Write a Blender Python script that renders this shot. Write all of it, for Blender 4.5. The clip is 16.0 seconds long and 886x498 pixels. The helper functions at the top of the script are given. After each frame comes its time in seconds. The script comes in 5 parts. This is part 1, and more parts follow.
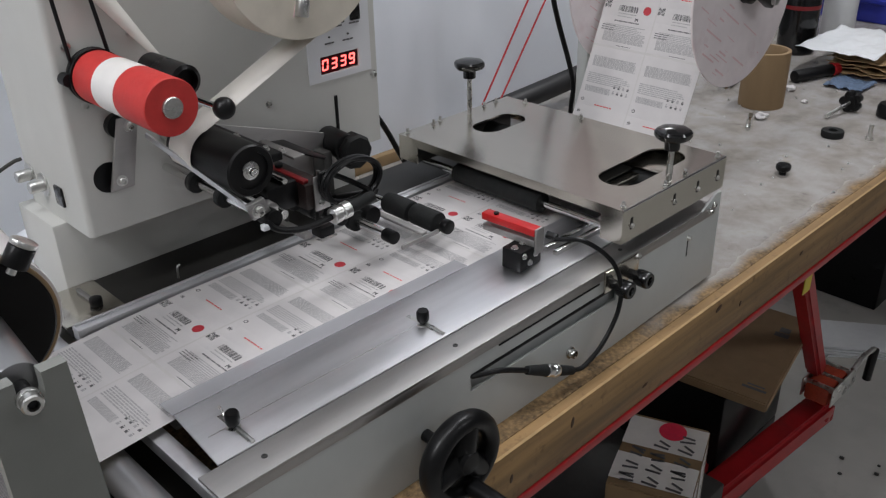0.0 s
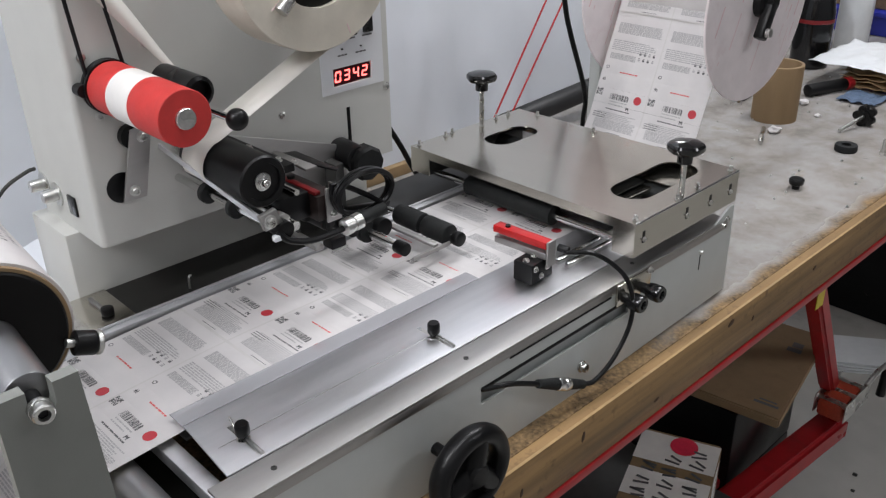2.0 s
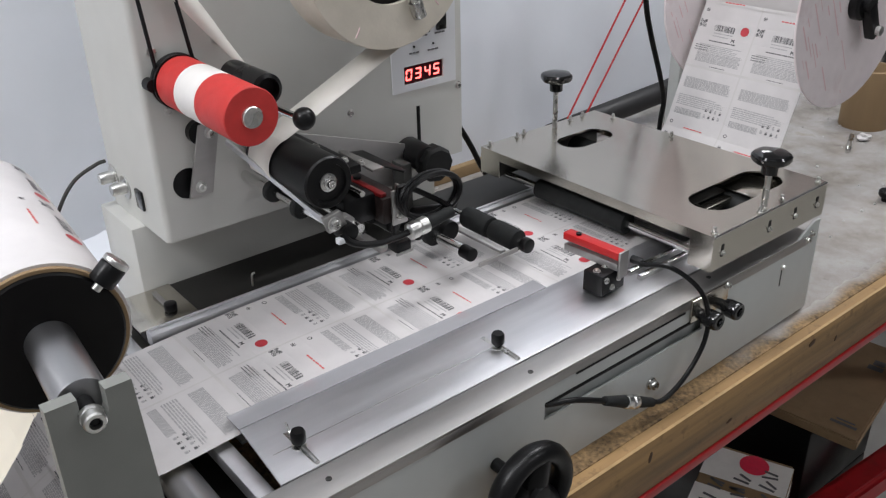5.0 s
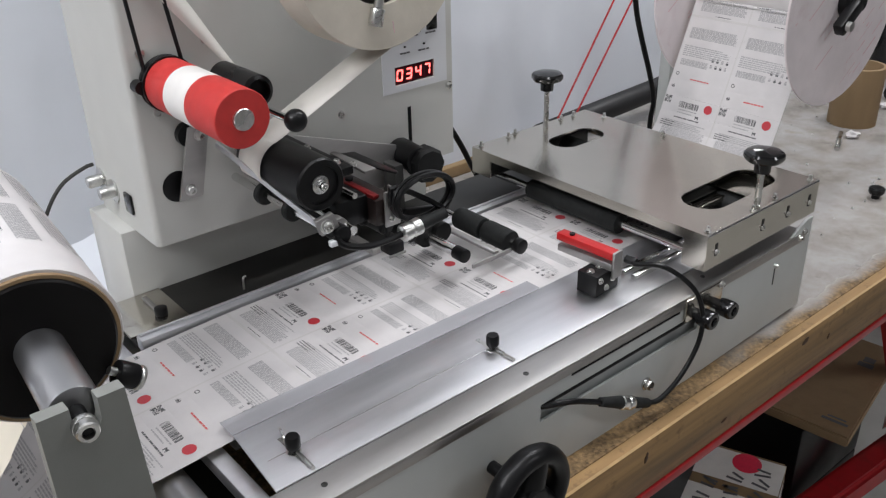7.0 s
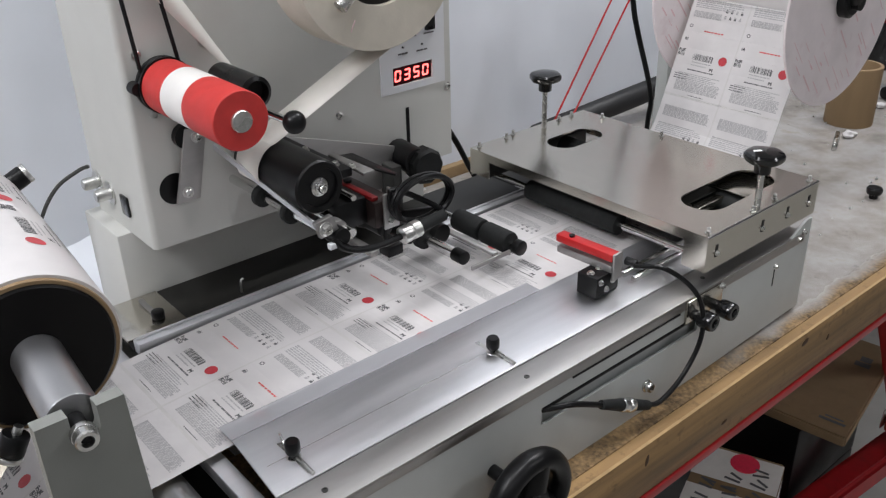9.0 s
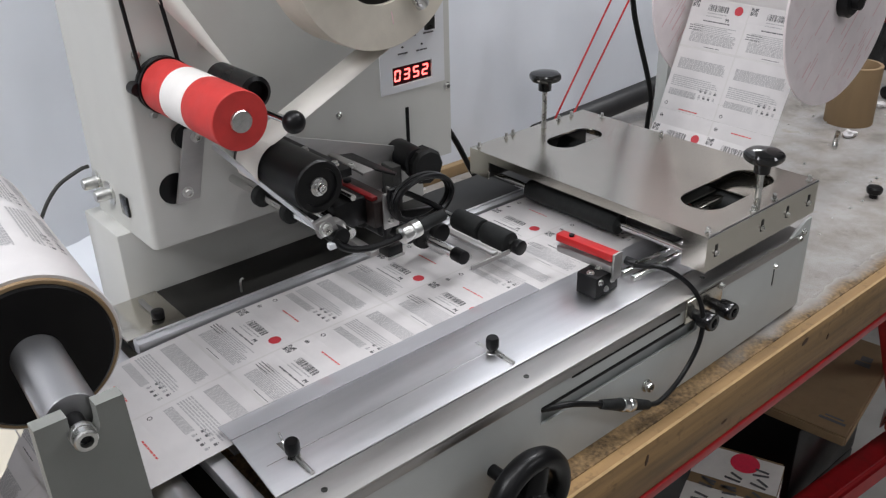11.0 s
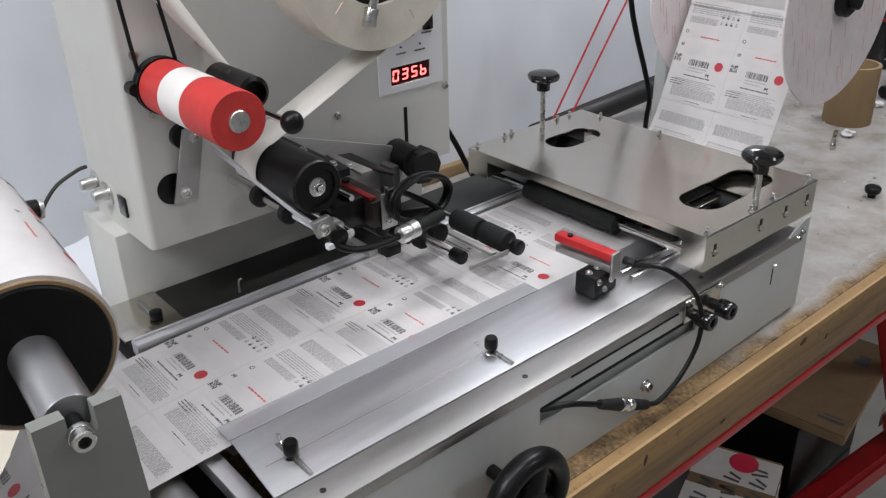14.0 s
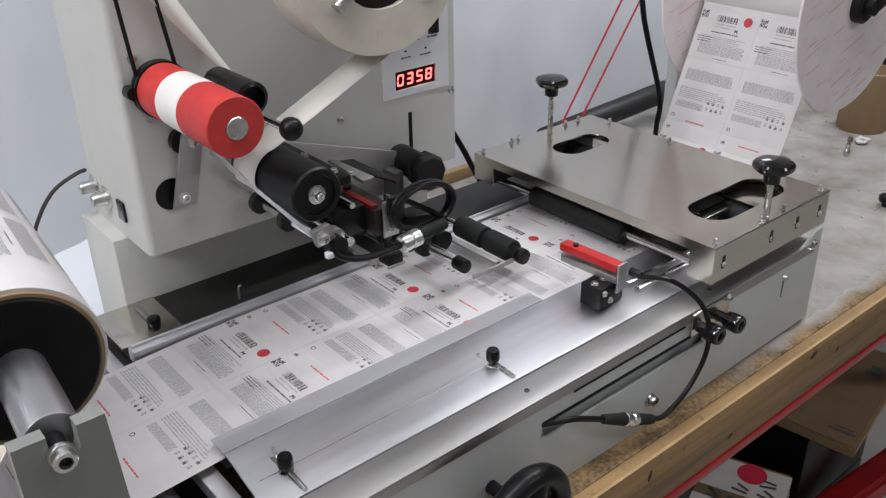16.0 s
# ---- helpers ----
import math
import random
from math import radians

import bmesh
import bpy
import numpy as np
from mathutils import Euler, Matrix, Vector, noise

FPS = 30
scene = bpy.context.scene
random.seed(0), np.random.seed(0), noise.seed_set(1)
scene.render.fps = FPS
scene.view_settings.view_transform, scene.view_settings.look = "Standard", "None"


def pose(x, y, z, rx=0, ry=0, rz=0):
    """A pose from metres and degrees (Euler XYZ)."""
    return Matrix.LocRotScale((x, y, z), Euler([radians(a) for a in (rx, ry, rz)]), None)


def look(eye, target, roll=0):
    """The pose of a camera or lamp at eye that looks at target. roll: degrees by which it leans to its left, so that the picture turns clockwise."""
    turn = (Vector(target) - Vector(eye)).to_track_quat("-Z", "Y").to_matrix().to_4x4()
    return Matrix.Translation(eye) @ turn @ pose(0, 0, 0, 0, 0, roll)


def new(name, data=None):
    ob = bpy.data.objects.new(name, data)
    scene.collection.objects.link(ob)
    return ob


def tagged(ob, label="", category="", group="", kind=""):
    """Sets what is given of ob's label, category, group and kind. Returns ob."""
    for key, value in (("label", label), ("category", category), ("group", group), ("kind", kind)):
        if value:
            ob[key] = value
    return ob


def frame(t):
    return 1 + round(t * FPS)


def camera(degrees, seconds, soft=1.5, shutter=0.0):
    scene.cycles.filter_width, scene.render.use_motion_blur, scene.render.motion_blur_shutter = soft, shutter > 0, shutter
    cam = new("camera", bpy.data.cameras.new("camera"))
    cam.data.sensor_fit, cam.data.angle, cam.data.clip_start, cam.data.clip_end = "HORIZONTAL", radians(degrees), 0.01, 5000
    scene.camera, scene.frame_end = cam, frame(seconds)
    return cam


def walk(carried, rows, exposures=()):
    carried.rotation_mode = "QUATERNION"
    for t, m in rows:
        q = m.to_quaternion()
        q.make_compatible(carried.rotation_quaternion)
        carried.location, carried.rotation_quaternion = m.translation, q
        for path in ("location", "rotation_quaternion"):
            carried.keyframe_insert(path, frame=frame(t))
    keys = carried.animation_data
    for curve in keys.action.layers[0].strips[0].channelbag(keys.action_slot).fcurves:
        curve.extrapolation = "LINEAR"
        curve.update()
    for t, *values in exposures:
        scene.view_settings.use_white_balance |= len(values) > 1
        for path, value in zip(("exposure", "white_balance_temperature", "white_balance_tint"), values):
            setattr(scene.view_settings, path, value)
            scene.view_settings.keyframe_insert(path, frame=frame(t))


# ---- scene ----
cam = camera(53.49, 16.0, soft=1.25)
PATH = [
    (0, (-0.4830, -0.4831, 0.5671), (0.1351, 0.1524, 0.1044), -1.31),
    (0.5, (-0.4819, -0.4870, 0.5689), (0.1431, 0.1506, 0.1186), -1.33),
    (1, (-0.4821, -0.4870, 0.5682), (0.1422, 0.1516, 0.1183), -1.29),
    (1.5, (-0.4824, -0.4854, 0.5675), (0.1392, 0.1555, 0.1170), -1.27),
    (2, (-0.4825, -0.4813, 0.5669), (0.1316, 0.1667, 0.1162), -1.24),
    (2.5, (-0.4809, -0.4763, 0.5668), (0.1211, 0.1820, 0.1148), -1.28),
    (3, (-0.4752, -0.4771, 0.5676), (0.1189, 0.1874, 0.1142), -1.23),
    (3.5, (-0.4670, -0.4751, 0.5674), (0.1159, 0.1988, 0.1134), -1.19),
    (4, (-0.4634, -0.4620, 0.5656), (0.0975, 0.2298, 0.1108), -1.36),
    (4.2, (-0.4632, -0.4612, 0.5656), (0.0902, 0.2361, 0.1106), -1.38),
    (6.3, (-0.4614, -0.4522, 0.5668), (0.0998, 0.2370, 0.1085), -1.52),
    (6.5, (-0.4616, -0.4518, 0.5667), (0.1006, 0.2367, 0.1085), -1.52),
    (7, (-0.4625, -0.4501, 0.5648), (0.1034, 0.2364, 0.1081), -1.51),
    (7.5, (-0.4618, -0.4490, 0.5656), (0.1037, 0.2369, 0.1077), -1.44),
    (8, (-0.4613, -0.4433, 0.5651), (0.1070, 0.2405, 0.1075), -1.53),
    (8.5, (-0.4621, -0.4430, 0.5650), (0.1075, 0.2397, 0.1072), -1.47),
    (9, (-0.4623, -0.4420, 0.5648), (0.1084, 0.2399, 0.1072), -1.45),
    (11.5, (-0.4616, -0.4427, 0.5651), (0.1084, 0.2394, 0.1070), -1.50),
    (12, (-0.4620, -0.4423, 0.5648), (0.1089, 0.2393, 0.1070), -1.49),
    (12.5, (-0.4610, -0.4423, 0.5652), (0.1097, 0.2391, 0.1070), -1.54),
    (13, (-0.4608, -0.4425, 0.5653), (0.1096, 0.2391, 0.1070), -1.54),
    (13.5, (-0.4608, -0.4423, 0.5655), (0.1098, 0.2389, 0.1070), -1.54),
    (14, (-0.4612, -0.4421, 0.5647), (0.1101, 0.2389, 0.1067), -1.52),
    (14.5, (-0.4611, -0.4424, 0.5653), (0.1099, 0.2386, 0.1068), -1.51),
    (15, (-0.4609, -0.4422, 0.5654), (0.1100, 0.2386, 0.1066), -1.50),
    (15.5, (-0.4596, -0.4416, 0.5655), (0.1109, 0.2396, 0.1066), -1.47),
    (16, (-0.4426, -0.4331, 0.5662), (0.1185, 0.2555, 0.1069), -1.24),
]
EXPOSURE = [(0, -0.32), (0.5, -0.10), (1, 0.04), (2, 0.04), (3.5, 0.0), (16, 0.0)]
walk(cam, [(t, look(eye, target, roll)) for t, eye, target, roll in PATH], EXPOSURE)

# ---- world and light: an indoor workshop under assumed ceiling tubes, dim bluish world outside ----
world = bpy.data.worlds.new("world")
scene.world = world
world.use_nodes = True
wn = world.node_tree.nodes
wn["Background"].inputs[0].default_value = (0.75, 0.85, 1.0, 1)
wn["Background"].inputs[1].default_value = 0.35
scene.view_settings.exposure = 0.0

BENCH_FRONT = -0.0489
FLOOR_Z = -0.90
DECK = 0.1091
SIDE = -0.0156
HEAD = 0.3148
PITCH = 0.176
SPEED = 0.2095


# ---- materials ----
def mat(name, color, rough=0.5, metal=0.0, vary=0.12, scale=60.0, bump=0.0, bscale=400.0, stretch=(1, 1, 1), spots=0.0,
        spot_color=(0.05, 0.04, 0.03), spot_scale=25.0, coat=0.0, emit=0.0, grime=0.25, spec=0.5):
    m = bpy.data.materials.new(name)
    m.use_nodes = True
    nt = m.node_tree
    n, l = nt.nodes, nt.links
    b = n["Principled BSDF"]
    tc = n.new("ShaderNodeTexCoord")
    mp = n.new("ShaderNodeMapping")
    mp.inputs["Scale"].default_value = stretch
    l.new(tc.outputs["Object"], mp.inputs[0])
    fine = n.new("ShaderNodeTexNoise")
    fine.inputs["Scale"].default_value = scale
    fine.inputs["Detail"].default_value = 6
    l.new(mp.outputs[0], fine.inputs[0])
    big = n.new("ShaderNodeTexNoise")
    big.inputs["Scale"].default_value = scale * 0.12
    big.inputs["Detail"].default_value = 4
    l.new(mp.outputs[0], big.inputs[0])
    lo = tuple(max(c * (1 - vary), 0) for c in color)
    hi = tuple(min(c * (1 + vary), 1) for c in color)
    mix = n.new("ShaderNodeMix")
    mix.data_type = "RGBA"
    mix.inputs[6].default_value = (*lo, 1)
    mix.inputs[7].default_value = (*hi, 1)
    add = n.new("ShaderNodeMath")
    add.operation = "ADD"
    l.new(fine.outputs[0], add.inputs[0])
    l.new(big.outputs[0], add.inputs[1])
    half = n.new("ShaderNodeMapRange")
    half.inputs[1].default_value, half.inputs[2].default_value = 0.7, 1.3
    l.new(add.outputs[0], half.inputs[0])
    l.new(half.outputs[0], mix.inputs[0])
    out = mix.outputs[2]
    if spots:
        sp = n.new("ShaderNodeTexNoise")
        sp.inputs["Scale"].default_value = spot_scale
        sp.inputs["Detail"].default_value = 8
        sp.inputs["Roughness"].default_value = 0.65
        l.new(tc.outputs["Object"], sp.inputs[0])
        r = n.new("ShaderNodeMapRange")
        r.inputs[1].default_value, r.inputs[2].default_value = 0.56, 0.72
        r.inputs[4].default_value = spots
        l.new(sp.outputs[0], r.inputs[0])
        m2 = n.new("ShaderNodeMix")
        m2.data_type = "RGBA"
        m2.inputs[7].default_value = (*spot_color, 1)
        l.new(r.outputs[0], m2.inputs[0])
        l.new(out, m2.inputs[6])
        out = m2.outputs[2]
    l.new(out, b.inputs["Base Color"])
    rr = n.new("ShaderNodeMapRange")
    rr.inputs[1].default_value, rr.inputs[2].default_value = 0.3, 0.7
    rr.inputs[3].default_value, rr.inputs[4].default_value = max(rough * (1 - grime), 0.02), min(rough * (1 + grime), 1)
    l.new(big.outputs[0], rr.inputs[0])
    l.new(rr.outputs[0], b.inputs["Roughness"])
    b.inputs["Metallic"].default_value = metal
    b.inputs["Coat Weight"].default_value = coat
    b.inputs["Specular IOR Level"].default_value = spec
    if emit:
        b.inputs["Emission Color"].default_value = (*color, 1)
        b.inputs["Emission Strength"].default_value = emit
    if bump:
        bn = n.new("ShaderNodeTexNoise")
        bn.inputs["Scale"].default_value = bscale
        bn.inputs["Detail"].default_value = 5
        l.new(mp.outputs[0], bn.inputs[0])
        bp = n.new("ShaderNodeBump")
        bp.inputs["Strength"].default_value = min(bump, 1)
        bp.inputs["Distance"].default_value = 0.001
        l.new(bn.outputs[0], bp.inputs["Height"])
        l.new(bp.outputs[0], b.inputs["Normal"])
    return m


def bench_material():
    """Particle board, covered by worn grey paint from x = 0.31 m on; bare along the front lip."""
    m = mat("bench_board", (0.19, 0.122, 0.058), 0.75, vary=0.75, scale=210, bump=0.6, bscale=500, spots=0.9, spot_color=(0.035, 0.022, 0.012), spot_scale=110)
    nt = m.node_tree
    n, l = nt.nodes, nt.links
    b = n["Principled BSDF"]
    wood = b.inputs["Base Color"].links[0].from_socket
    tc = next(k for k in n if k.type == "TEX_COORD")
    xyz = n.new("ShaderNodeSeparateXYZ")
    l.new(tc.outputs["Object"], xyz.inputs[0])
    nz = n.new("ShaderNodeTexNoise")
    nz.inputs["Scale"].default_value, nz.inputs["Detail"].default_value = 22, 7
    l.new(tc.outputs["Object"], nz.inputs[0])

    def edge(sock, at, width, wobble):
        a = n.new("ShaderNodeMath")
        a.operation = "MULTIPLY_ADD"
        a.inputs[1].default_value, a.inputs[2].default_value = wobble, -wobble / 2
        l.new(nz.outputs[0], a.inputs[0])
        s = n.new("ShaderNodeMath")
        l.new(sock, s.inputs[0])
        l.new(a.outputs[0], s.inputs[1])
        r = n.new("ShaderNodeMapRange")
        r.inputs[1].default_value, r.inputs[2].default_value = at - width, at + width
        l.new(s.outputs[0], r.inputs[0])
        return r.outputs[0]
    ex = edge(xyz.outputs[0], 0.325, 0.045, 0.12)
    ey = edge(xyz.outputs[1], -0.024, 0.010, 0.035)
    mul = n.new("ShaderNodeMath")
    mul.operation = "MULTIPLY"
    l.new(ex, mul.inputs[0])
    l.new(ey, mul.inputs[1])
    grey = n.new("ShaderNodeValToRGB")
    g = n.new("ShaderNodeTexNoise")
    g.inputs["Scale"].default_value, g.inputs["Detail"].default_value, g.inputs["Roughness"].default_value = 14, 9, 0.62
    l.new(tc.outputs["Object"], g.inputs[0])
    e = grey.color_ramp.elements
    e[0].position, e[0].color = 0.30, (0.24, 0.22, 0.20, 1)
    e[1].position, e[1].color = 0.46, (0.35, 0.325, 0.30, 1)
    k = e.new(0.62)
    k.color = (0.43, 0.415, 0.405, 1)
    k = e.new(0.72)
    k.color = (0.36, 0.32, 0.27, 1)
    l.new(g.outputs[0], grey.inputs[0])
    mx = n.new("ShaderNodeMix")
    mx.data_type = "RGBA"
    l.new(mul.outputs[0], mx.inputs[0])
    l.new(wood, mx.inputs[6])
    l.new(grey.outputs[0], mx.inputs[7])
    # dark drips and ink stains
    v = n.new("ShaderNodeTexNoise")
    v.inputs["Scale"].default_value, v.inputs["Detail"].default_value = 34, 3
    l.new(tc.outputs["Object"], v.inputs[0])
    r = n.new("ShaderNodeMapRange")
    r.inputs[1].default_value, r.inputs[2].default_value, r.inputs[4].default_value = 0.68, 0.78, 0.55
    l.new(v.outputs[0], r.inputs[0])
    m3 = n.new("ShaderNodeMix")
    m3.data_type = "RGBA"
    m3.inputs[7].default_value = (0.09, 0.08, 0.08, 1)
    l.new(r.outputs[0], m3.inputs[0])
    l.new(mx.outputs[2], m3.inputs[6])
    l.new(m3.outputs[2], b.inputs["Base Color"])
    rg = n.new("ShaderNodeMapRange")
    rg.inputs[3].default_value, rg.inputs[4].default_value = 0.8, 0.27
    l.new(mul.outputs[0], rg.inputs[0])
    l.new(rg.outputs[0], b.inputs["Roughness"])
    return m


M = {}
M["board"] = bench_material()
M["edge"] = mat("edge_wood", (0.225, 0.137, 0.058), 0.6, vary=0.5, scale=46, stretch=(0.10, 1, 1.8), bump=0.4, bscale=120, spots=0.6, spot_color=(0.07, 0.035, 0.014), spot_scale=55)
M["knot"] = mat("wood_knot", (0.055, 0.026, 0.011), 0.7, vary=0.4, scale=300)
M["lip"] = mat("edge_lip", (0.38, 0.25, 0.115), 0.6, vary=0.2, scale=80)
M["red_steel"] = mat("red_painted_steel", (0.34, 0.010, 0.014), 0.35, vary=0.18, scale=30, spots=0.3, spot_color=(0.10, 0.02, 0.02))
M["grey_paint"] = mat("grey_powder_coat", (0.54, 0.56, 0.545), 0.5, vary=0.035, scale=40, bump=0.12, bscale=1800)
M["head_paint"] = mat("light_grey_powder_coat", (0.56, 0.56, 0.53), 0.5, vary=0.03, scale=30, bump=0.12, bscale=1800)
M["dark_paint"] = mat("dark_grey_coat", (0.035, 0.035, 0.033), 0.55, vary=0.25, scale=40)
M["alu"] = mat("brushed_aluminium", (0.67, 0.67, 0.69), 0.53, 1.0, vary=0.07, scale=110, stretch=(0.10, 1, 1), bump=0.05, bscale=260, grime=0.38, spots=0.22, spot_color=(0.5, 0.5, 0.52), spot_scale=18)
M["alu_edge"] = mat("machined_aluminium", (0.43, 0.42, 0.41), 0.48, 1.0, vary=0.12, scale=60, stretch=(0.15, 1, 1), bump=0.06, bscale=400)
M["steel"] = mat("stainless_steel", (0.60, 0.57, 0.51), 0.21, 1.0, vary=0.04, scale=60, stretch=(1, 0.1, 1), bump=0.03, bscale=500)
M["shaft"] = mat("turned_aluminium", (0.37, 0.37, 0.375), 0.36, 1.0, vary=0.08, scale=60, stretch=(1, 0.15, 1), bump=0.05, bscale=300)
M["stand"] = mat("olive_grey_coat", (0.215, 0.22, 0.205), 0.5, vary=0.05, scale=40, bump=0.1, bscale=1500)
M["web_back"] = mat("cream_backing_paper", (0.80, 0.74, 0.61), 0.55, vary=0.04, scale=40)
M["chrome"] = mat("bright_steel", (0.75, 0.75, 0.74), 0.18, 1.0, vary=0.05, scale=60)
M["zinc"] = mat("zinc_bolt", (0.62, 0.62, 0.60), 0.3, 1.0, vary=0.15, scale=300)
M["black"] = mat("black_plastic", (0.005, 0.005, 0.0054), 0.36, vary=0.3, scale=80, spec=0.26)
M["gloss_black"] = mat("glossy_black_plastic", (0.006, 0.006, 0.0065), 0.14, vary=0.2, scale=40, coat=0.15, spec=0.4)
M["rubber"] = mat("black_rubber", (0.010, 0.011, 0.011), 0.7, vary=0.3, scale=200, bump=0.3, bscale=900, spec=0.35)
M["red"] = mat("red_rubber", (0.56, 0.034, 0.030), 0.62, vary=0.10, scale=120, bump=0.25, bscale=1500)
M["red_dark"] = mat("red_plastic", (0.50, 0.012, 0.014), 0.35, vary=0.08, scale=80)
M["white_rubber"] = mat("white_tape", (0.78, 0.76, 0.73), 0.6, vary=0.05, scale=60)
M["paper"] = mat("label_paper", (0.655, 0.632, 0.628), 0.42, vary=0.06, scale=35, bump=0.6, bscale=42)
M["ink_grey"] = mat("grey_print", (0.42, 0.412, 0.415), 0.6, vary=0.15, scale=900)
M["ink_dark"] = mat("dark_print", (0.11, 0.108, 0.112), 0.55, vary=0.2, scale=600)
M["ink_red"] = mat("red_print", (0.66, 0.10, 0.10), 0.5, vary=0.1, scale=600)
M["ink_pink"] = mat("faded_red_print", (0.74, 0.53, 0.55), 0.55, vary=0.1, scale=300)
M["dot"] = mat("red_dot_sticker", (0.52, 0.045, 0.06), 0.4, vary=0.12, scale=500)
M["hot_pink"] = mat("pink_red_print", (0.80, 0.035, 0.085), 0.35, vary=0.08, scale=200)
M["gap"] = mat("die_cut_gap", (0.62, 0.60, 0.585), 0.6, vary=0.06, scale=80)
M["tape"] = mat("backing_tape", (0.74, 0.71, 0.66), 0.45, vary=0.06, scale=40)
M["cream"] = mat("label_roll_side", (0.66, 0.61, 0.52), 0.6, vary=0.07, scale=60, bump=0.2, bscale=300)
M["card"] = mat("cardboard", (0.27, 0.18, 0.095), 0.8, vary=0.10, scale=50, stretch=(1, 1, 0.2), bump=0.15, bscale=200)
M["card_box"] = mat("box_cardboard", (0.27, 0.18, 0.10), 0.8, vary=0.10, scale=30, bump=0.15, bscale=120, spots=0.15)
M["kraft"] = mat("kraft_paper", (0.30, 0.20, 0.10), 0.75, vary=0.15, scale=25, bump=0.5, bscale=60)
M["curtain"] = mat("white_tarpaulin", (0.76, 0.79, 0.84), 0.38, vary=0.05, scale=6, bump=0.6, bscale=14)
M["wall"] = mat("painted_wall", (0.36, 0.36, 0.37), 0.8, vary=0.05, scale=5)
M["floor"] = mat("concrete_floor", (0.42, 0.41, 0.385), 0.55, vary=0.12, scale=8, bump=0.2, bscale=120, spots=0.3, spot_color=(0.14, 0.13, 0.12), spot_scale=6)
M["ceiling"] = mat("ceiling_paint", (0.72, 0.72, 0.72), 0.9, vary=0.04, scale=3)
M["tube"] = mat("lamp_diffuser", (0.96, 0.97, 1.0), 0.5, emit=3.0, vary=0.0)
M["led"] = mat("led_red", (1.0, 0.13, 0.12), 0.4, emit=3.4, vary=0.0)
M["led_off"] = mat("display_window", (0.045, 0.003, 0.006), 0.15, vary=0.1)
M["panel_film"] = mat("white_panel_film", (0.70, 0.71, 0.73), 0.35, vary=0.02, scale=30)
M["disc"] = mat("scuffed_white_plastic", (0.80, 0.73, 0.74), 0.42, vary=0.06, scale=40, spots=0.45, spot_color=(0.62, 0.47, 0.49), spot_scale=22)
# darkened copy of the sensor red for shade; also the bottle's dark label
M["red_deep"] = mat("dark_and_shaded_red", (0.17, 0.007, 0.009), 0.4, vary=0.12, scale=80)
M["blue"] = mat("blue_plastic", (0.02, 0.03, 0.32), 0.4, vary=0.1)
M["white_plastic"] = mat("white_plastic", (0.74, 0.76, 0.78), 0.4, vary=0.04)
M["blue_cloth"] = mat("blue_rag", (0.09, 0.13, 0.20), 0.9, vary=0.25, scale=60, bump=0.6, bscale=200)
M["yellow"] = mat("yellow_sticker", (0.62, 0.52, 0.04), 0.5, vary=0.1)
M["strap"] = mat("orange_red_strap", (0.40, 0.05, 0.02), 0.8, vary=0.2, scale=200)
M["brown_disc"] = mat("dark_hub", (0.005, 0.0045, 0.0045), 0.4, vary=0.3, scale=50, spec=0.2)
M["brown_plastic"] = mat("dark_brown_plastic", (0.020, 0.013, 0.012), 0.35, vary=0.25, scale=60, spec=0.35)
M["tray_black"] = mat("black_tray_coat", (0.012, 0.0115, 0.010), 0.48, vary=0.3, scale=30)
M["pipe"] = mat("black_foam_tube", (0.010, 0.010, 0.011), 0.62, vary=0.25, scale=30)


def acrylic():
    m = bpy.data.materials.new("clear_acrylic")
    m.use_nodes = True
    n, l = m.node_tree.nodes, m.node_tree.links
    b = n["Principled BSDF"]
    b.inputs["Base Color"].default_value = (0.55, 0.55, 0.57, 1)
    b.inputs["Roughness"].default_value = 0.35
    tr = n.new("ShaderNodeBsdfTransparent")
    tr.inputs[0].default_value = (0.85, 0.85, 0.87, 1)
    mx = n.new("ShaderNodeMixShader")
    mx.inputs[0].default_value = 0.42
    l.new(tr.outputs[0], mx.inputs[1])
    l.new(b.outputs[0], mx.inputs[2])
    l.new(mx.outputs[0], n["Material Output"].inputs[0])
    return m


M["acrylic"] = acrylic()


# ---- mesh helpers ----
def bm_box(x0, x1, y0, y1, z0, z1, bevel=0.0, seg=2, bm=None):
    b = bmesh.new()
    bmesh.ops.create_cube(b, size=1, matrix=Matrix.Translation(((x0 + x1) / 2, (y0 + y1) / 2, (z0 + z1) / 2)) @ Matrix.Diagonal((x1 - x0, y1 - y0, z1 - z0, 1)))
    if bevel:
        bmesh.ops.bevel(b, geom=b.edges[:], offset=bevel, segments=seg, affect="EDGES", profile=0.5)
    return merge(bm, b)


def merge(bm, b):
    if bm is None:
        return b
    me = bpy.data.meshes.new("tmp")
    b.to_mesh(me)
    b.free()
    bm.from_mesh(me)
    bpy.data.meshes.remove(me)
    return bm


def bm_cyl(p0, p1, r, r2=None, seg=32, bevel=0.0, bm=None):
    p0, p1 = Vector(p0), Vector(p1)
    d = p1 - p0
    b = bmesh.new()
    q = d.to_track_quat("Z", "Y").to_matrix().to_4x4()
    bmesh.ops.create_cone(b, cap_ends=True, segments=seg, radius1=r, radius2=r if r2 is None else r2, depth=d.length, matrix=Matrix.Translation((p0 + p1) / 2) @ q)
    if bevel:
        ed = [e for e in b.edges if len(e.link_faces) == 2 and any(len(f.verts) > 4 for f in e.link_faces)]
        bmesh.ops.bevel(b, geom=ed, offset=bevel, segments=2, affect="EDGES", profile=0.5)
    return merge(bm, b)


